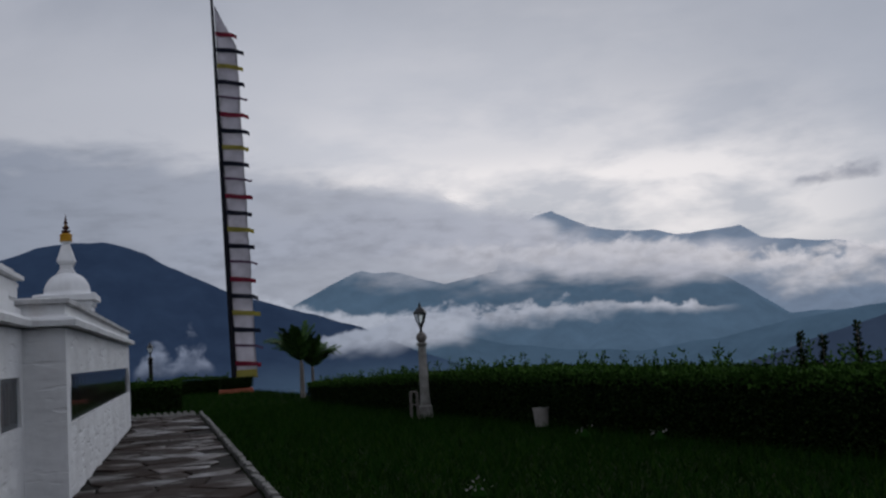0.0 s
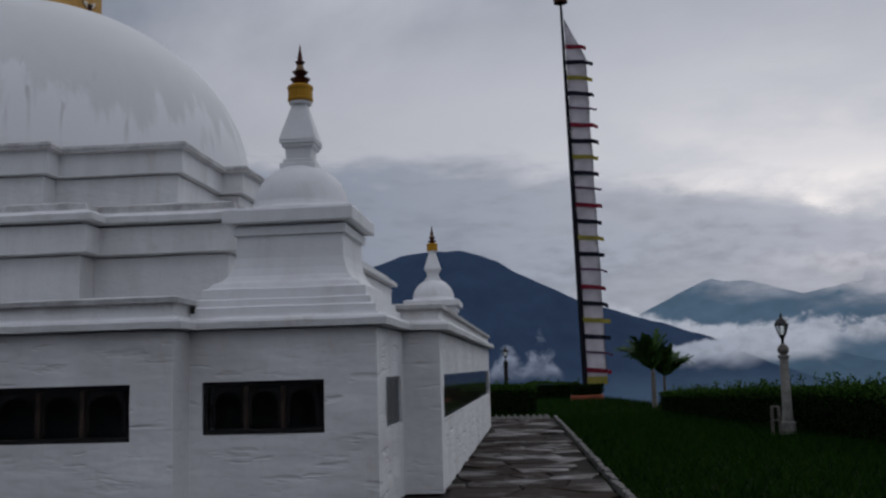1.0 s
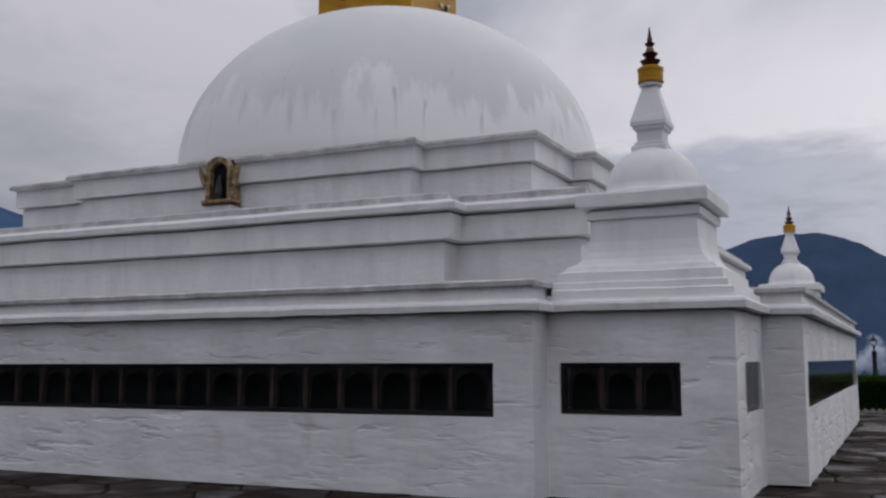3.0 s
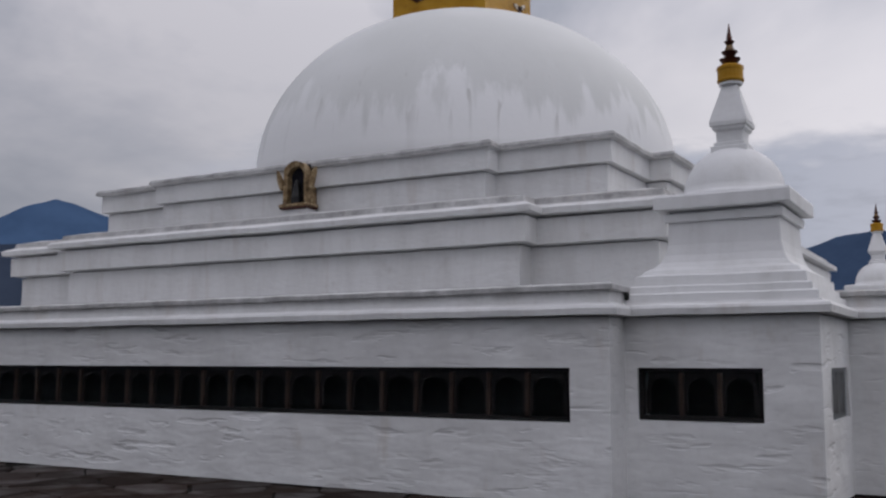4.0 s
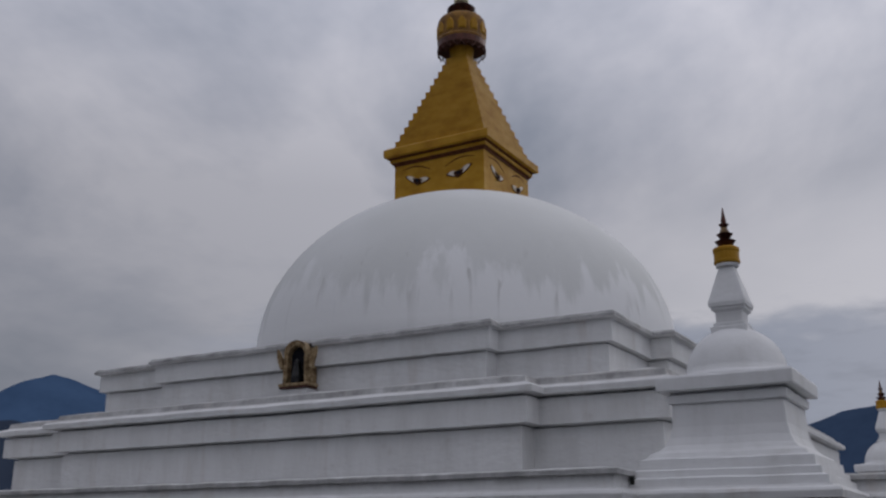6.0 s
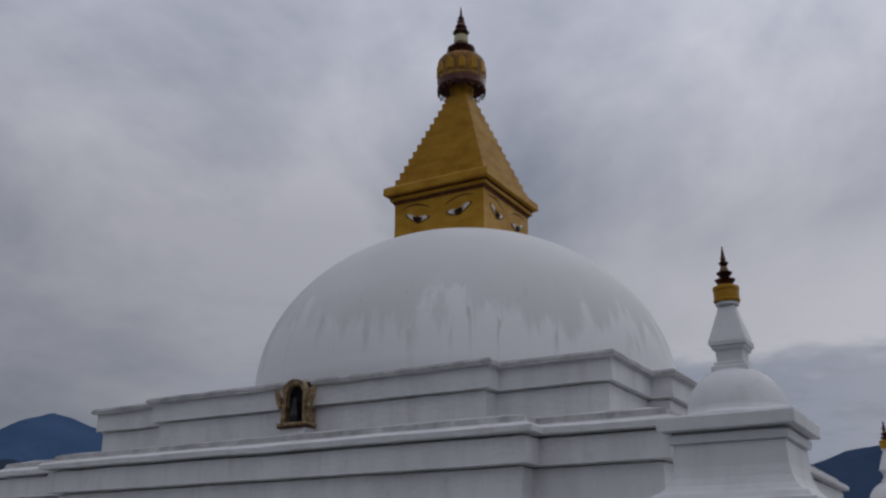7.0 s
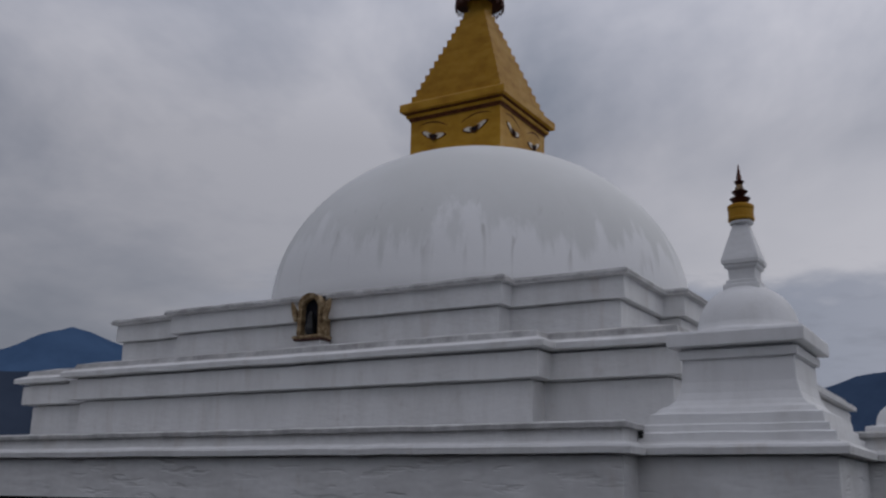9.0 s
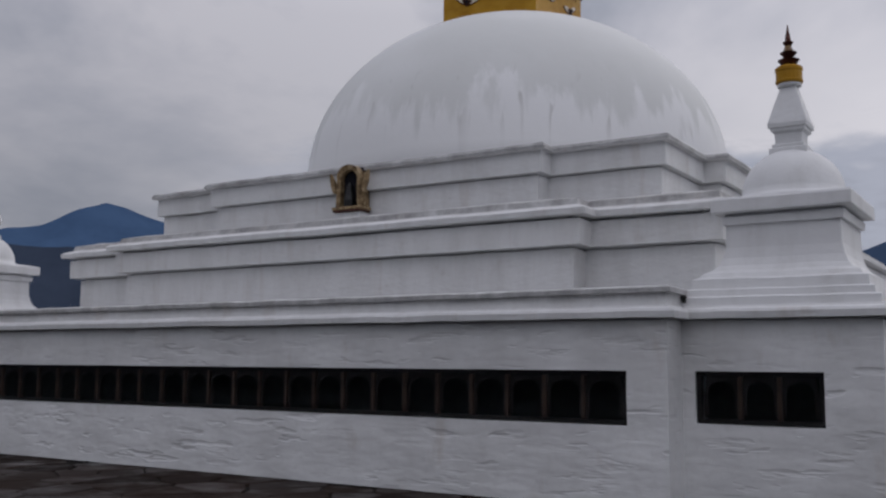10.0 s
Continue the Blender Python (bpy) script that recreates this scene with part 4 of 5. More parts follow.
while x < kerb_x(PATH_END):
    if tooth is None:
        bm = box(bmesh.new(), -0.09, -0.05, -0.10, 0.09, 0.05, 0.08, 0.012)
        bmesh.ops.rotate(bm, verts=bm.verts, cent=(0, 0, 0), matrix=Matrix.Rotation(radians(40), 3, "Y"))
        o = part("edging_brick", bm, M["post"], kerb)
        tooth = o.data
    else:
        o = new("edging_brick", tooth)
        o.parent = kerb
    o.location = (x, PATH_END + 0.05, 0.0)
    x += 0.19


def scatter_mesh(name, pos, size, up_bias, mat, rnd, parent=None, tri=False, narrow=0.45):
    """Many small leaves or blades in one mesh."""
    n = len(pos)
    d = rnd.normal(size=(n, 3))
    d[:, 2] = d[:, 2] * 0.5 + up_bias
    d /= np.linalg.norm(d, axis=1)[:, None]
    s = np.cross(d, rnd.normal(size=(n, 3)))
    s /= np.linalg.norm(s, axis=1)[:, None]
    L = size[0] + (size[1] - size[0]) * rnd.random(n)
    d, s = d * L[:, None], s * (L * narrow)[:, None]
    if tri:
        v = np.stack([pos - s * 0.5, pos + s * 0.5, pos + d], 1).reshape(-1, 3)
        k = 3
    else:
        v = np.stack([pos, pos + d * 0.5 + s * 0.5, pos + d, pos + d * 0.5 - s * 0.5], 1).reshape(-1, 3)
        k = 4
    me = bpy.data.meshes.new(name)
    me.vertices.add(n * k)
    me.vertices.foreach_set("co", v.ravel())
    me.loops.add(n * k)
    me.loops.foreach_set("vertex_index", np.arange(n * k))
    me.polygons.add(n)
    me.polygons.foreach_set("loop_start", np.arange(0, n * k, k))
    me.update(calc_edges=True)
    me.materials.append(mat)
    ob = new(name, me)
    if parent is not None:
        ob.parent = parent
    return ob


nr = np.random.default_rng(3)
# lawn between kerb and hedge
N = 110000
gy = 4 + 44 * nr.random(N) ** 1.5
gx = 1.17 - (gy - 11.3) * 0.0247 + nr.random(N) * (3.6 + (31 - np.minimum(gy, 31)) * 0.19)
gx[gy > 31] = -3 + nr.random((gy > 31).sum()) * 12
keep = gx < hedge_x(gy) + 1.4
gx, gy = gx[keep], gy[keep]
pos = np.stack([gx, gy, np.full(len(gx), -0.07)], 1)
ob = scatter_mesh("grass", pos, (0.10, 0.26), 1.3, M["grass"], nr, tri=True, narrow=0.10)
tagged(ob, "dark green uncut grass lawn beside the path", "grass", kind="stuff")


def hedge(name, line, height, width, count, label, sprigs, taper=0.0):
    e = thing(name, 0, 0, 0, label, "hedge")
    (x0, y0), (x1, y1) = line
    L = math.hypot(x1 - x0, y1 - y0)
    ux, uy = (x1 - x0) / L, (y1 - y0) / L
    nx, ny = uy, -ux
    # woody core, near-black for the shade inside the hedge
    bm = bmesh.new()
    steps = max(4, int(L / 0.6))
    prev = None
    for i in range(steps + 1):
        s = L * i / steps
        ring = []
        for o, z in ((-0.36, -0.05), (-0.43, 0.45), (-0.40, 0.84), (0.40, 0.84), (0.43, 0.45), (0.36, -0.05)):
            j = 0.05 * noise.noise(Vector((s * 1.3, o * 3, z * 3)))
            ring.append(bm.verts.new((x0 + ux * s + nx * (o * width + j), y0 + uy * s + ny * (o * width + j), (z + j) * height * (1.0 - taper * max(0.0, 1.0 - s / 11.0)))))
        if prev:
            for a in range(5):
                bm.faces.new((prev[a], prev[a + 1], ring[a + 1], ring[a]))
        else:
            bm.faces.new(ring)
        prev = ring
    bm.faces.new(prev[::-1])
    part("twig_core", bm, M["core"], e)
    s = nr.random(count) * L
    a = nr.random(count)
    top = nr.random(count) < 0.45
    o = np.where(top, (nr.random(count) - 0.5) * width, np.where(nr.random(count) < 0.5, -0.5, 0.5) * width * (0.88 + 0.16 * nr.random(count)))
    wob = np.array([noise.noise(Vector((q * 0.55, 1.3, 0))) for q in s]) * 0.10 + np.array([noise.noise(Vector((q * 2.3, 4.3, 0))) for q in s]) * 0.05
    z = np.where(top, height * (0.84 + 0.16 * nr.random(count)) + wob, height * nr.random(count) ** 0.8)
    low = lambda q: 1.0 - taper * np.clip(1.0 - q / 11.0, 0, 1)
    # high side leaves also take the lighter, sky-lit colour
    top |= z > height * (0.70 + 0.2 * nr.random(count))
    z = z * low(s)
    pos = np.stack([x0 + ux * s + nx * o, y0 + uy * s + ny * o, z], 1)
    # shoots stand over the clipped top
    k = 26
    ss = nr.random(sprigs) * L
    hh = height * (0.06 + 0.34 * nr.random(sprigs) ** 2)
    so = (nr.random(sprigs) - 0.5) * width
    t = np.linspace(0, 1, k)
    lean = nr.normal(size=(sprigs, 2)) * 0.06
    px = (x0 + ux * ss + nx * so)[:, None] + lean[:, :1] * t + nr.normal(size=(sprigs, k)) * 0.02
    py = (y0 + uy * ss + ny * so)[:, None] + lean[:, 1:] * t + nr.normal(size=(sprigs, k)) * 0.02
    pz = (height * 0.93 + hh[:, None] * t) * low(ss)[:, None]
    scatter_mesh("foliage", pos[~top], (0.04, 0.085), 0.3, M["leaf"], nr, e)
    top_leaves = np.concatenate([pos[top], np.stack([px, py, pz], 2).reshape(-1, 3)])
    scatter_mesh("young_growth", top_leaves, (0.045, 0.095), 0.9, M["lit_leaf"], nr, e)["label"] = "leaves and shoots along the top, coloured as lit"
    return e


hedge("hedge", ((4.62, 32.4), (hedge_x(2.0) + 0.2, 2.0)), 0.96, 1.2, 130000, "dark green clipped hedge with loose shoots on top", 520, 0.40)
hedge("hedge", ((-6.0, 33.6), (0.1, 33.3)), 0.95, 0.9, 22000, "dark green clipped hedge across the end of the path", 40)
hedge("hedge", ((-0.3, 48.6), (2.2, 48.4)), 0.75, 1.0, 5000, "dark low hedge beside the flag pole", 10)


# upright young conifers that stand over the hedge
def sapling(x, y, h, w):
    e = thing("young_tree", x, y, 0, "slim dark young tree standing above the hedge", "tree", "young trees")
    part("trunk", lathe([(0.03, -0.05), (0.022, h * 0.6), (0.006, h)], 7), M["bark"], e)
    n = 420
    t = nr.random(n)
    r = w * (0.3 + 0.7 * (1 - t)) * nr.random(n) ** 0.5 * (0.55 + 0.45 * np.sin(t * 26 + x * 40))
    a = nr.random(n) * 6.283
    pos = np.stack([r * np.cos(a), r * np.sin(a), 0.4 + (h - 0.45) * t], 1)
    scatter_mesh("crown", pos, (0.04, 0.09), 0.8, M["leaf"], nr, e)


for sx_, sy_, h_, w_ in ((8.04, 11.53, 1.45, 0.10), (8.10, 11.15, 1.40, 0.12), (8.19, 10.58, 1.54, 0.11)):
    sapling(sx_, sy_, h_, w_)

# ---- lamp posts ----
def street_lamp(x, y, post, label):
    e = thing("garden_lamp", x, y, 0, label, "street lamp", "garden lamps")
    part("post", lathe([(0.16, -0.08), (0.16, 0.22), (0.12, 0.26), (0.105, 0.5), (0.09, 1.55), (0.12, 1.60), (0.12, 1.64)], 16), M[post], e, smooth=False)
    part("ball", lathe([(0.05, 1.63)] + [(0.12 * math.sin(a), 1.75 - 0.12 * math.cos(a)) for a in [i * math.pi / 10 for i in range(2, 9)]] + [(0.04, 1.88)], 18), M["bark" if post == "post" else post], e, smooth=True)
    part("stem", lathe([(0.045, 1.86), (0.03, 1.90), (0.035, 1.98), (0.07, 2.04), (0.075, 2.07)], 12), M["iron"], e)
    part("lantern_glass", lathe([(0.075, 2.07), (0.135, 2.28)], 6), M["lampglass"], e, "clear lantern glass")
    for i in range(6):
        a = i * math.pi / 3
        bm = bmesh.new()
        box(bm, -0.008, -0.008, 0, 0.008, 0.008, 0.215)
        for v in bm.verts:
            k = 0.078 + (v.co.z / 0.215) * 0.062
            v.co = Vector(((k + v.co.x) * math.cos(a) - v.co.y * math.sin(a), (k + v.co.x) * math.sin(a) + v.co.y * math.cos(a), 2.07 + v.co.z))
        part("lantern_bar", bm, M["iron"], e)
    part("lantern_roof", lathe([(0.15, 2.28), (0.155, 2.30), (0.09, 2.39), (0.05, 2.42), (0.03, 2.45), (0.035, 2.47), (0.008, 2.54)], 6), M["iron"], e)
    return e


street_lamp(5.38, 21.7, "post", "black lantern on a weathered white concrete post")
# iron on this post puts its backlit darkness into the colour
street_lamp(-1.26, 47.0, "iron", "lantern and post behind the hedge, coloured dark as backlit")


# ---- prayer flag on its tall pole ----
def flag_pole(x, y):
    e = thing("prayer_flag_pole", x, y, 0, "tall pole with a long white prayer flag and coloured streamers", "flag pole")
    e.rotation_euler = (0, radians(-1.1), 0)
    H = 19.25
    part("pole", lathe([(0.13, -0.2), (0.12, 6.0), (0.09, 14.0), (0.06, H)], 12), M["black"], e, "dark timber pole")
    part("top_ornament", lathe([(0.06, H - 0.05), (0.34, H + 0.02), (0.36, H + 0.22), (0.12, H + 0.30), (0.05, H + 0.65), (0.01, H + 0.9)], 14), M["bronze"], e)
    # the cloth hangs from the pole and narrows at the top
    bm = bmesh.new()
    nz, nx = 90, 8
    g = []
    for i in range(nz + 1):
        z = 0.66 + (H - 1.45) * i / nz
        w = 0.98 * min(1.0, (H - 0.75 - z) / 2.2 + 0.05)
        w *= 0.97 + 0.018 * math.sin(z * 2.3)
        row = []
        for j in range(nx + 1):
            s = j / nx
            row.append(bm.verts.new((0.10 + w * s, 0.10 * math.sin(z * 1.3 + s * 3) * s, z - 0.06 * s)))
        g.append(row)
    for i in range(nz):
        for j in range(nx):
            bm.faces.new((g[i][j], g[i][j + 1], g[i + 1][j + 1], g[i + 1][j]))
    bmesh.ops.solidify(bm, geom=bm.faces[:], thickness=0.01)
    part("flag_cloth", bm, M["flag_cloth"], e, "long pale prayer cloth", smooth=True)
    cols = ["red", "navy", "yellow", "navy", "purple"]
    rnd = random.Random(2)
    for i in range(21):
        z = 17.13 - i * 0.785
        w = 0.98 * min(1.0, (H - 0.75 - z) / 2.2 + 0.05)
        key = cols[i % 5]
        bm = bmesh.new()
        th = 0.23 if key != "purple" else 0.12
        a, b = [], []
        reach = w + rnd.uniform(0.18, 0.34)
        for j in range(13):
            s = j / 12
            droop = -0.14 * s - (0.22 * max(0, s - 0.75) * rnd.uniform(0.3, 2.0))
            yy = -0.14 + 0.05 * math.sin(s * 7 + i)
            a.append(bm.verts.new((0.08 + reach * s, yy, z + droop)))
            b.append(bm.verts.new((0.08 + reach * s, yy + 0.02, z + droop - th * (1 - 0.2 * s))))
        for j in range(12):
            bm.faces.new((a[j], a[j + 1], b[j + 1], b[j]))
        bmesh.ops.solidify(bm, geom=bm.faces[:], thickness=0.012)
        part("streamer", bm, M["flag_" + key], e, {"red": "red streamer", "navy": "dark blue streamer", "yellow": "yellow streamer", "purple": "faded purple streamer"}[key])
    bm = bmesh.new()
    vs = [bm.verts.new(p) for p in ((0.10, -0.12, 0.62), (1.02, -0.12, 0.60), (1.04, -0.10, 0.98), (0.10, -0.10, 1.0))]
    bm.faces.new(vs)
    bmesh.ops.solidify(bm, geom=bm.faces[:], thickness=0.012)
    part("streamer", bm, M["flag_yellow"], e, "yellow hem")
    part("plinth", box(bmesh.new(), -0.72, -0.5, -0.1, 0.80, 0.5, 0.16, 0.03), M["orange"], e, "orange-red painted base slab")
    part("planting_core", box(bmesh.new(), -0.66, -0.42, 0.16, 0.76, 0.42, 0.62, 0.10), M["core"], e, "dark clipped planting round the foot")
    q = nr.random((5000, 3))
    q[:, 2] = q[:, 2] ** 0.7
    q = np.stack([-0.72 + 1.54 * q[:, 0], -0.49 + 0.14 * q[:, 1], 0.17 + 0.46 * q[:, 2]], 1)
    q[::2, 1] += 0.9 * nr.random(2500)
    q[::2, 2] = 0.60 + 0.05 * nr.random(2500)
    scatter_mesh("planting_leaves", q, (0.04, 0.08), 0.4, M["leaf"], nr, e)
    return e


flag_pole(2.45, 47.0)


# ---- palms ----
def palm(x, y, h, trunk_mat, girth, fronds, label, seed):
    """fronds: heading in degrees, lift, length, droop."""
    e = thing("palm_tree", x, y, 0, label, "palm tree", "palms")
    r = random.Random(seed)
    part("trunk", lathe([(girth * 1.3, -0.1), (girth * 1.1, 0.15), (girth, h * 0.5), (girth * 0.85, h), (girth * 0.4, h + 0.12)], 10), M[trunk_mat], e)
    for head, lift, L, droop in fronds:
        a = radians(head + r.uniform(-9, 9))
        L *= r.uniform(0.92, 1.08)
        bm = bmesh.new()
        pts = []
        for i in range(11):
            s = i / 10
            rr = L * (s * math.cos(lift) + 0.10 * s * s + 0.20 * droop * s ** 3)
            zz = h + L * (math.sin(lift) * s - droop * s ** 2.8)
            pts.append(Vector((rr * math.cos(a), rr * math.sin(a), zz)))
        side = Vector((-math.sin(a), math.cos(a), 0))
        out = Vector((math.cos(a), math.sin(a), 0))
        for i in range(10):
            w = 0.020 * (1 - i / 11)
            bm.faces.new([bm.verts.new(p) for p in (pts[i] - side * w, pts[i] + side * w, pts[i + 1] + side * w, pts[i + 1] - side * w)])
        for i in range(34):
            s = 0.12 + 0.88 * i / 34
            k = min(9, int(s * 10))
            at = pts[k].lerp(pts[k + 1], s * 10 - k)
            fwd = (pts[k + 1] - pts[k]).normalized()
            ll = (0.24 * L) * math.sin(math.pi * min(1, s * 0.75 + 0.22)) + 0.05
            for sg in (-1, 1):
                # leaflets stand in a V along the rib
                tip = at + side * sg * ll * r.uniform(0.40, 0.80) + fwd * ll * 0.6 + fwd.cross(side * -1) * ll * r.uniform(-0.15, 0.30) + Vector((0, 0, -0.14 * ll))
                q = fwd * 0.048
                bm.faces.new([bm.verts.new(p) for p in (at - q, at + q, tip)])
        part("frond", bm, M["palm"], e)
    return e


TALL = [(180 + 66 * math.sin(i * 2.4), 0.92 + 0.56 * q, 1.45 + 0.40 * ((i * 0.381) % 1.0), 0.34 - 0.28 * q) for i, q in ((i, (i * 0.618) % 1.0) for i in range(28))] + [
    (20, 1.38, 1.6, 0.16), (335, 1.32, 1.5, 0.20), (60, 1.42, 1.7, 0.12), (300, 1.25, 1.4, 0.22)]
DENSE = [(i * 137.5, 0.85 + 0.70 * ((i * 0.381) % 1.0), 1.25 + 0.35 * ((i * 0.7) % 1.0), 0.20) for i in range(40)] + [(0, 1.15, 1.75, 0.62), (12, 1.22, 1.65, 0.60), (348, 1.20, 1.6, 0.62)]
palm(4.36, 36.5, 1.22, "bark", 0.085, TALL, "palm with pale trunk and upright feathery fronds", 4)
palm(4.84, 37.2, 1.00, "bark", 0.06, DENSE, "low green palm with a dense upright clump of fronds", 9)


# ---- litter bin and small white flowers in the grass ----
b = thing("waste_bin", 6.36, 16.95, 0, "pale plastic waste bin standing before the hedge", "bin")
part("tub", lathe([(0.115, 0.0), (0.12, 0.02), (0.15, 0.31), (0.14, 0.31), (0.11, 0.03)], 20), M["bin"], b)
part("rim", lathe([(0.148, 0.30), (0.158, 0.305), (0.158, 0.33), (0.142, 0.33), (0.142, 0.30)], 20), M["bin"], b)

for fx, fy in ((5.84, 13.75), (6.46, 12.61), (7.61, 12.11), (4.52, 33.1), (4.03, 36.9), (2.91, 9.4)):
    e = thing("white_flower", fx, fy, 0, "clump of small white flowers in the dark grass", "flower", "white flowers")
    k = 14
    a_, d_ = nr.random(k) * 6.283, 0.13 * nr.random(k) ** 0.5
    scatter_mesh("petal_clump", np.stack([d_ * np.cos(a_), d_ * np.sin(a_), 0.14 + 0.10 * nr.random(k)], 1), (0.025, 0.045), 0.6, M["post"], nr, e, narrow=0.8)["kind"] = "stuff"
    part("stems", lathe([(0.05, -0.06), (0.09, 0.10), (0.02, 0.2)], 7), M["grass"], e)

# a small pale stand beside the lamp post
st = thing("plant_stand", 5.06, 21.40, 0, "narrow weathered white metal stand beside the lamp post", "stand")
part("top_plate", box(bmesh.new(), -0.07, -0.07, 0.56, 0.07, 0.07, 0.59, 0.01), M["bark"], st)
part("shelf", box(bmesh.new(), -0.085, -0.085, 0.28, 0.085, 0.085, 0.30, 0.006), M["bark"], st)
for sx in (-1, 1):
    for sy in (-1, 1):
        bm = box(bmesh.new(), -0.014, -0.014, -0.06, 0.014, 0.014, 0.56, 0.004)
        for v in bm.verts:
            s = 1.25 - 0.35 * v.co.z
            v.co.x += sx * 0.065 * s
            v.co.y += sy * 0.065 * s
        part("leg", bm, M["bark"], st)

paving()


# ---- far mountains, mist and cloud banks ----
def ridge(name, dist, profile, mat, label, rough=0.25, seed=0, foot=0.72, depth=-340):
    """A mountain side: profile is azimuth and elevation of its crest in degrees."""
    bm = bmesh.new()
    az = [a for a, _ in profile]
    el = [e for _, e in profile]
    n = int((az[-1] - az[0]) / 0.18)
    rows = 9
    g = []
    for i in range(n + 1):
        a = az[0] + (az[-1] - az[0]) * i / n
        e = float(np.interp(a, az, el))
        e += rough * noise.fractal(Vector((a * 0.35, seed * 9.1, 0)), 1.0, 2.1, 6)
        top = 1.55 + dist * math.tan(radians(e))
        col = []
        for k in range(rows):
            s = k / (rows - 1)
            d = dist * (foot + (1 - foot) * s) * (1 + 0.02 * noise.noise(Vector((a * 0.5, s * 4, seed))))
            z = depth + (top - depth) * s ** 0.9
            if 0 < k < rows - 1:
                z += dist * 0.012 * noise.noise(Vector((a * 0.8, s * 5, seed + 3)))
            col.append(bm.verts.new((d * math.sin(radians(a)), d * math.cos(radians(a)), z)))
        g.append(col)
    for i in range(n):
        for k in range(rows - 1):
            bm.faces.new((g[i][k], g[i + 1][k], g[i + 1][k + 1], g[i][k + 1]))
    ob = finish(name, bm, mat, smooth=True)
    return tagged(ob, label, "mountain", kind="structure")


def bank(name, dist, base, crest, mat, label):
    """A bank of cloud standing far off, curved round the valley."""
    bm = bmesh.new()
    uv = bm.loops.layers.uv.new("UVMap")
    n, m = 60, 4
    a0, a1 = crest[0][0], crest[-1][0]
    g = []
    for i in range(n + 1):
        a = a0 + (a1 - a0) * i / n
        lo = float(np.interp(a, [p for p, _ in base], [q for _, q in base]))
        hi = float(np.interp(a, [p for p, _ in crest], [q for _, q in crest]))
        g.append([bm.verts.new((dist * math.sin(radians(a)), dist * math.cos(radians(a)), 1.55 + dist * math.tan(radians(lo + (hi - lo) * k / m)))) for k in range(m + 1)])
    for i in range(n):
        for k in range(m):
            f = bm.faces.new((g[i][k], g[i + 1][k], g[i + 1][k + 1], g[i][k + 1]))
            for lp_, (p, q) in zip(f.loops, ((i, k), (i + 1, k), (i + 1, k + 1), (i, k + 1))):
                lp_[uv].uv = (p / n, q / m)
    ob = finish(name, bm, mat)
    ob.visible_shadow = False
    return tagged(ob, label, "cloud", kind="structure")


# first colour is the slope, second the painted haze it gives off
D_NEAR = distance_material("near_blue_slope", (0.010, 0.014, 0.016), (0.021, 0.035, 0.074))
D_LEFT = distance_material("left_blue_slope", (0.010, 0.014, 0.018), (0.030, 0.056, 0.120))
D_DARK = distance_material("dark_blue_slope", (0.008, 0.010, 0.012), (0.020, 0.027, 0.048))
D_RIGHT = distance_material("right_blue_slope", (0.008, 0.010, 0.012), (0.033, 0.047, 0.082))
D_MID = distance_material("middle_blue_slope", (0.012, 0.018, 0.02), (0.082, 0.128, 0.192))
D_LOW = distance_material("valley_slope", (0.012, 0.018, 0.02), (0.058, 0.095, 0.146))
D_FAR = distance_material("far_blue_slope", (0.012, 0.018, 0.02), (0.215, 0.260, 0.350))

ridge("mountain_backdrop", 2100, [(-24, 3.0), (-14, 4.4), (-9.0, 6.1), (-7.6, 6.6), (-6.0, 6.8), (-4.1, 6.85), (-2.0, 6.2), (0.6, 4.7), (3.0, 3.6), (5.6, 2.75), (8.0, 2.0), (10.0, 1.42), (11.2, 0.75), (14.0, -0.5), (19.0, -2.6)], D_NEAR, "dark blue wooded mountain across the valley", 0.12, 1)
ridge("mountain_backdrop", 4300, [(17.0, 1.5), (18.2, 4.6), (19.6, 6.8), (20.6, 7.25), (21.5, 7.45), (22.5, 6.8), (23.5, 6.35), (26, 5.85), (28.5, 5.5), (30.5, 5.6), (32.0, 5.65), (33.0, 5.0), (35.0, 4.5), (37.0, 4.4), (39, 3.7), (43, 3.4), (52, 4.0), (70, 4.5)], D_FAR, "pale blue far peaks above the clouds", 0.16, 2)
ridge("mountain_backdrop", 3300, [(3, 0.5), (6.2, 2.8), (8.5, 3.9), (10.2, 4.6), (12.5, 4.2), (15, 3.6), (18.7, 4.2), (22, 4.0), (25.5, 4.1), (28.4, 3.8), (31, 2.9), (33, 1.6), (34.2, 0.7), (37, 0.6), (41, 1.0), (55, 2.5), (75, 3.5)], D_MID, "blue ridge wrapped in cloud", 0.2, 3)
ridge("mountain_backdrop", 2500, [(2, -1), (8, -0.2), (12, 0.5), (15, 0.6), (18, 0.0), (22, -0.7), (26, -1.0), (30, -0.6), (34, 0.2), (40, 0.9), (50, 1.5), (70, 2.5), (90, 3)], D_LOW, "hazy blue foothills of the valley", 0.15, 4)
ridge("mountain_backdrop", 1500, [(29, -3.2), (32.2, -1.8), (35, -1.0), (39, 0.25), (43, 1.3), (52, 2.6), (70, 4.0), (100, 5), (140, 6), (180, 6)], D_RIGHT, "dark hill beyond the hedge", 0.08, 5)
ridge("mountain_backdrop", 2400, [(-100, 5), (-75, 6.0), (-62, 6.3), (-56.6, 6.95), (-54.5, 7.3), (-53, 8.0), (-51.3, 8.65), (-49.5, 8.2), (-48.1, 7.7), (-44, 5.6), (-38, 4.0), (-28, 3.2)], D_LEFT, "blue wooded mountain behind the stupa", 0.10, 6)
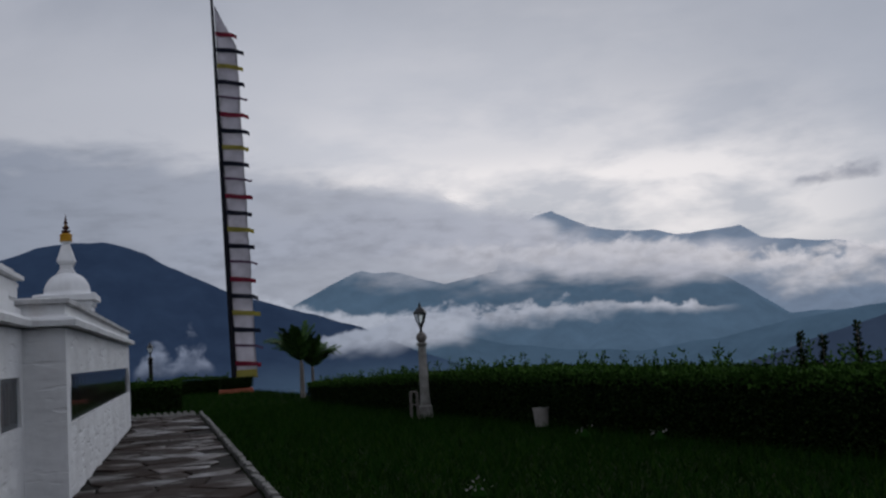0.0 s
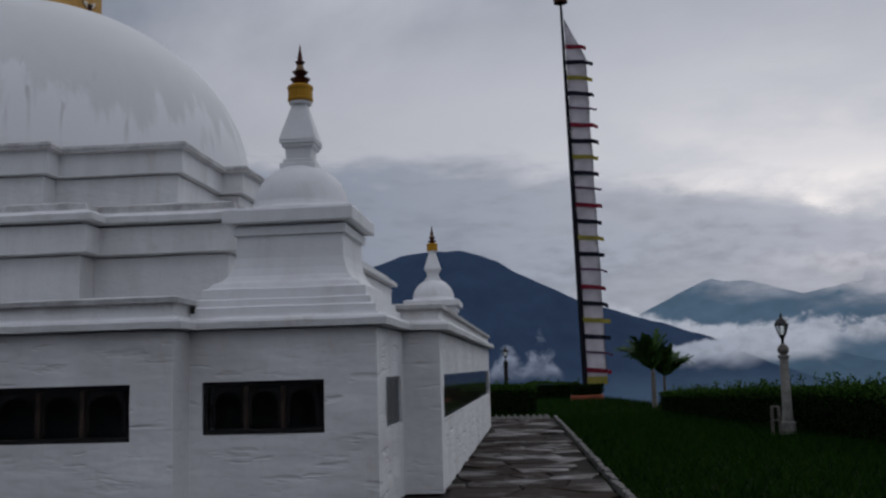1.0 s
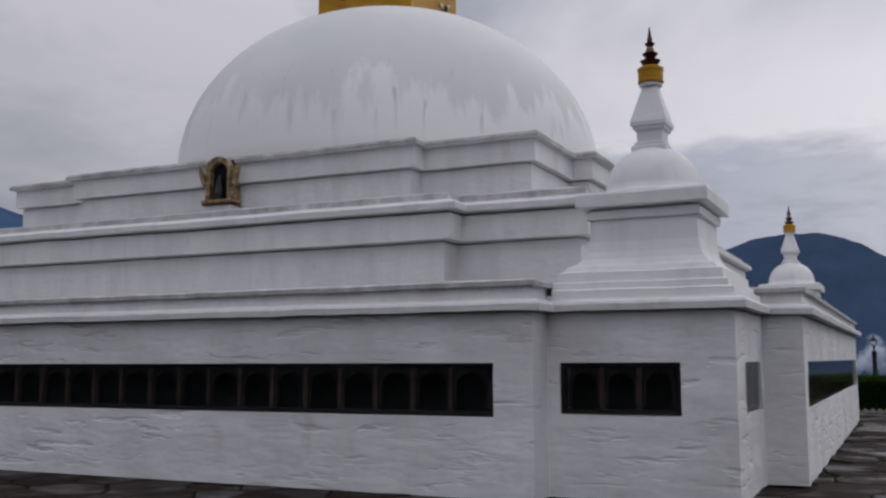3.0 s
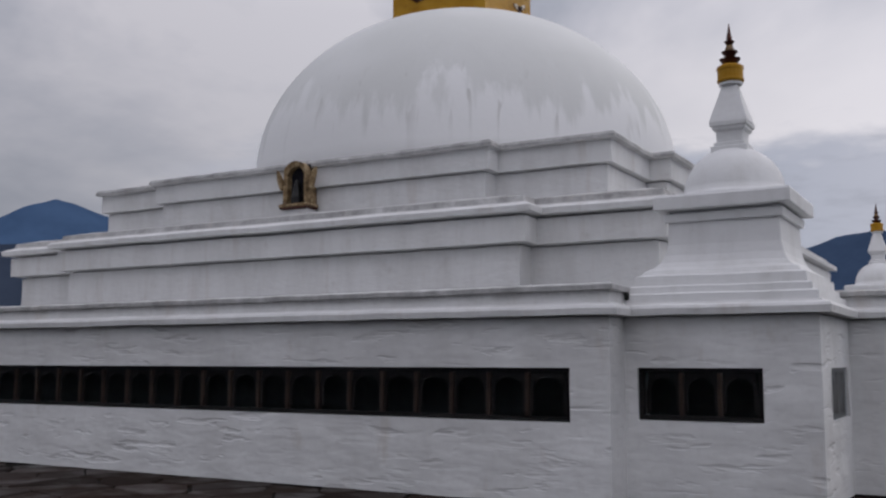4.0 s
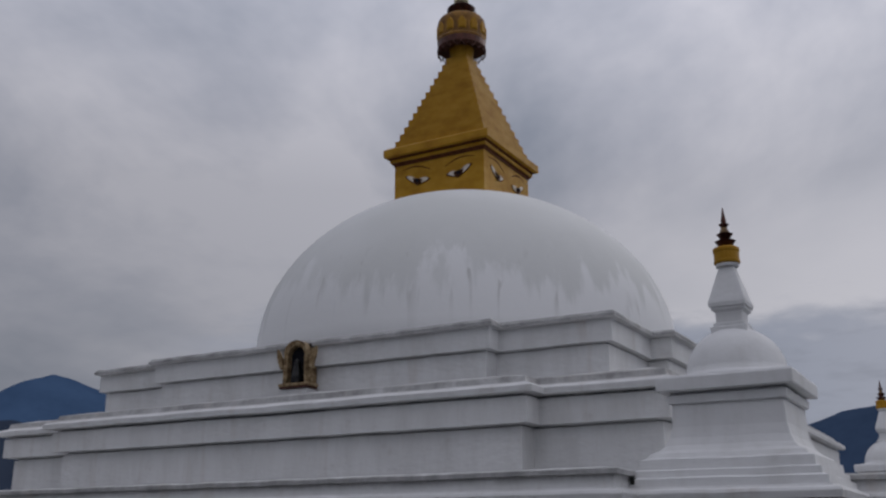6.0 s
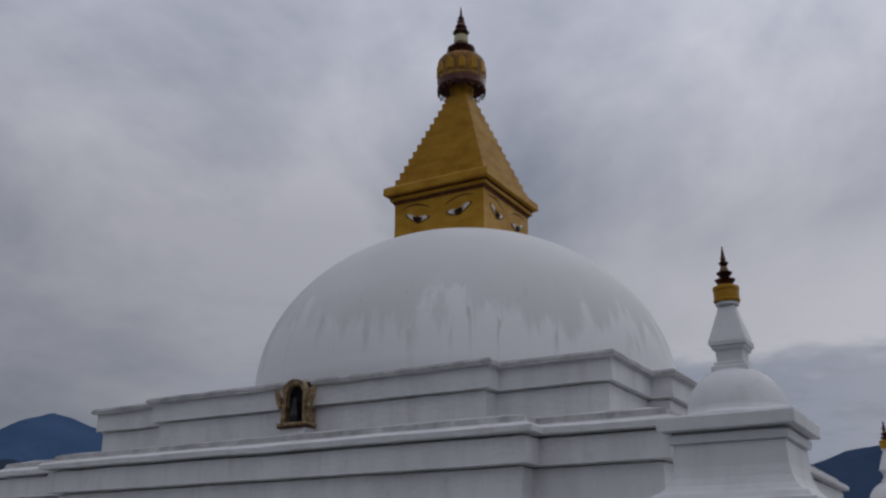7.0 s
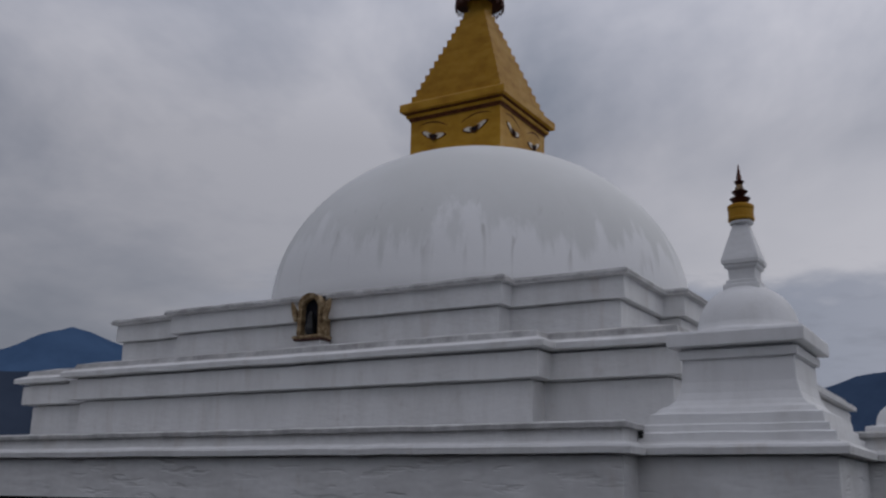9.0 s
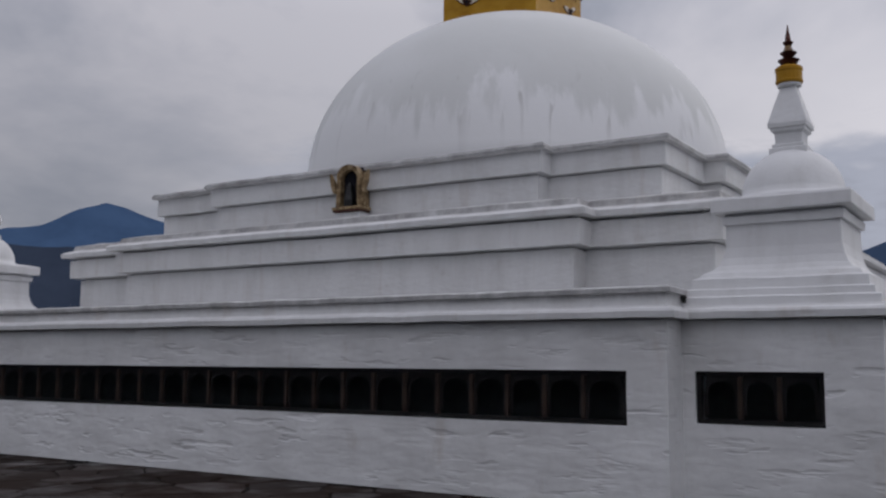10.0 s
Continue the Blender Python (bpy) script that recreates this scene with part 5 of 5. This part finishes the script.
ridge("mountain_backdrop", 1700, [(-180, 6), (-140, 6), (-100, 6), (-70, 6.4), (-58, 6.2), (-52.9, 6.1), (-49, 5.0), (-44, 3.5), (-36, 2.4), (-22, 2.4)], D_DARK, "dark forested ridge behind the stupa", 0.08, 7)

bank("cloud_bank", 4450, [(-48, -2), (34, -2)], [(-48, 13.6), (-9.3, 14.2), (-3.5, 14.3), (0.5, 13.2), (4.3, 12.4), (8.5, 12.3), (10.5, 11.5), (13.8, 10.8), (17, 9.2), (19, 8.7), (22, 7.8), (25, 6.4), (34, 4.4)],
     mist_material("grey_stratus", (0.315, 0.335, 0.405), (0.66, 0.645, 0.70), 4450, 4.2, (0.13, 0.1), (0.15, 0.2), 3.2, 0.97, 0.84, (0.45, 0.95), 4.0), "grey cloud layer behind the near mountain")
bank("cloud_bank", 3080, [(-4, 2.2), (9, 3.0), (13, 1.9), (20, 1.3), (28, 1.5), (35, 2.6)], [(-4, 7.6), (4, 9.2), (10, 10.0), (15, 9.6), (18, 9.0), (20.8, 8.9), (22.2, 8.0), (24, 7.0), (27, 6.2), (35, 5.4)],
     mist_material("low_stratus", (0.41, 0.425, 0.50), (0.62, 0.595, 0.65), 3080, 2.6, (0.26, 0.30), (0.26, 0.32), 2.2, 0.93, 0.80, (0.1, 0.9), 5.0), "grey cloud drawn before the far peak")
bank("cloud_bank", 3060, [(10, 3.0), (14, 2.6), (22, 2.4), (26, 2.3), (29, 2.2), (31, 1.9), (33, 0.8), (34.5, 0.2), (38, 0.5), (46, 1.2), (62, 2.5)], [(10, 6.4), (20, 6.7), (24, 6.4), (27, 6.4), (30, 5.7), (32, 5.3), (34, 5.0), (37, 5.3), (42, 5.6), (62, 7)],
     mist_material("peak_cloud", (0.60, 0.58, 0.63), (0.96, 0.87, 0.86), 3060, 1.6, (0.36, 0.42), (0.16, 0.50), 1.5, 0.97, 0.80), "pale cloud in front of the far peaks")
bank("cloud_bank", 2360, [(2.0, -0.5), (16, -0.5)], [(2.0, 5.7), (4.0, 4.7), (6.5, 3.3), (8.0, 2.9), (10.2, 2.5), (16, 2.5)],
     mist_material("slope_mist", (0.54, 0.545, 0.61), (0.50, 0.51, 0.58), 2360, 0.9, (0.20, 0.1), (0.14, 0.3), 1.3, 0.92, 0.82), "white mist along the mountain flank")
bank("cloud_bank", 1480, [(7.0, -0.4), (9, -0.9), (14.6, -0.9), (18.5, -0.1), (22, 0.4), (26, 0.65), (32, 0.7)], [(7.0, 1.0), (8.5, 1.5), (10.2, 1.7), (11.2, 2.2), (12.5, 3.0), (14.7, 3.3), (18, 3.3), (21, 2.9), (24, 2.9), (26, 2.4), (28.5, 2.0), (32, 1.5)],
     mist_material("valley_mist", (0.37, 0.39, 0.47), (0.58, 0.57, 0.63), 1480, 1.2, (0.46, 0.30), (0.18, 0.46), 1.4, 0.94, 0.76, (0.1, 0.9), 7.0, 0.05), "white mist lying along the valley")
bank("cloud_bank", 1465, [(7.4, -0.5), (17, -0.6)], [(7.4, 0.8), (8.6, 1.25), (10.2, 1.5), (11.2, 1.8), (13, 2.0), (17, 2.0)],
     mist_material("flank_mist", (0.36, 0.38, 0.455), (0.47, 0.48, 0.55), 1465, 1.1, (0.14, 0.20), (0.14, 0.45), 1.6, 0.98, 0.82, (0.1, 0.9), 6.0, 0.12), "pale mist at the end of the mountain flank")
# glowing blue sheet: haze painted in, also covers the near ridge's cut end
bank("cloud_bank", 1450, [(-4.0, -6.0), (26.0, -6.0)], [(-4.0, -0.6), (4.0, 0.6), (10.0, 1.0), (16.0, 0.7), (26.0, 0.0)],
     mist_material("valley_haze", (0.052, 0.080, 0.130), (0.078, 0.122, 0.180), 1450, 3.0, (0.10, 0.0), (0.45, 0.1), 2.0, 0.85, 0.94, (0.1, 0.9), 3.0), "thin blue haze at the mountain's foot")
bank("cloud_bank", 3900, [(13.0, 3.4), (22.4, 4.6)], [(13.0, 8.6), (18.0, 8.7), (20.0, 8.2), (21.4, 7.5), (22.4, 7.0)],
     mist_material("peak_puff", (0.48, 0.485, 0.55), (0.66, 0.64, 0.69), 3900, 2.0, (0.20, 0.16), (0.30, 0.30), 1.8, 1.0, 0.86, (0.2, 0.9), 5.0), "pale cloud against the far peak's shoulder")
bank("cloud_bank", 4400, [(34.6, 6.9), (39.8, 7.1)], [(34.6, 8.4), (37, 8.9), (39.8, 9.0)],
     mist_material("grey_scrap", (0.36, 0.36, 0.42), (0.34, 0.34, 0.40), 4400, 1.6, (0.4, 0.4), (0.4, 0.4), 1.6, 0.85, 0.9), "small grey scrap of cloud over the peaks")
bank("cloud_bank", 1420, [(-2.9, -1.5), (1.8, -1.5)], [(-2.9, 0.0), (-2.1, 1.3), (-1.5, 2.5), (-1.0, 1.7), (-0.6, 1.1), (0.0, 2.3), (0.5, 2.6), (1.0, 1.8), (1.8, 0.3)],
     mist_material("low_puff", (0.28, 0.31, 0.40), (0.29, 0.315, 0.41), 1420, 1.0, (0.50, 0.25), (0.34, 0.45), 1.1, 0.8, 0.72), "small puff of mist at the mountain foot")
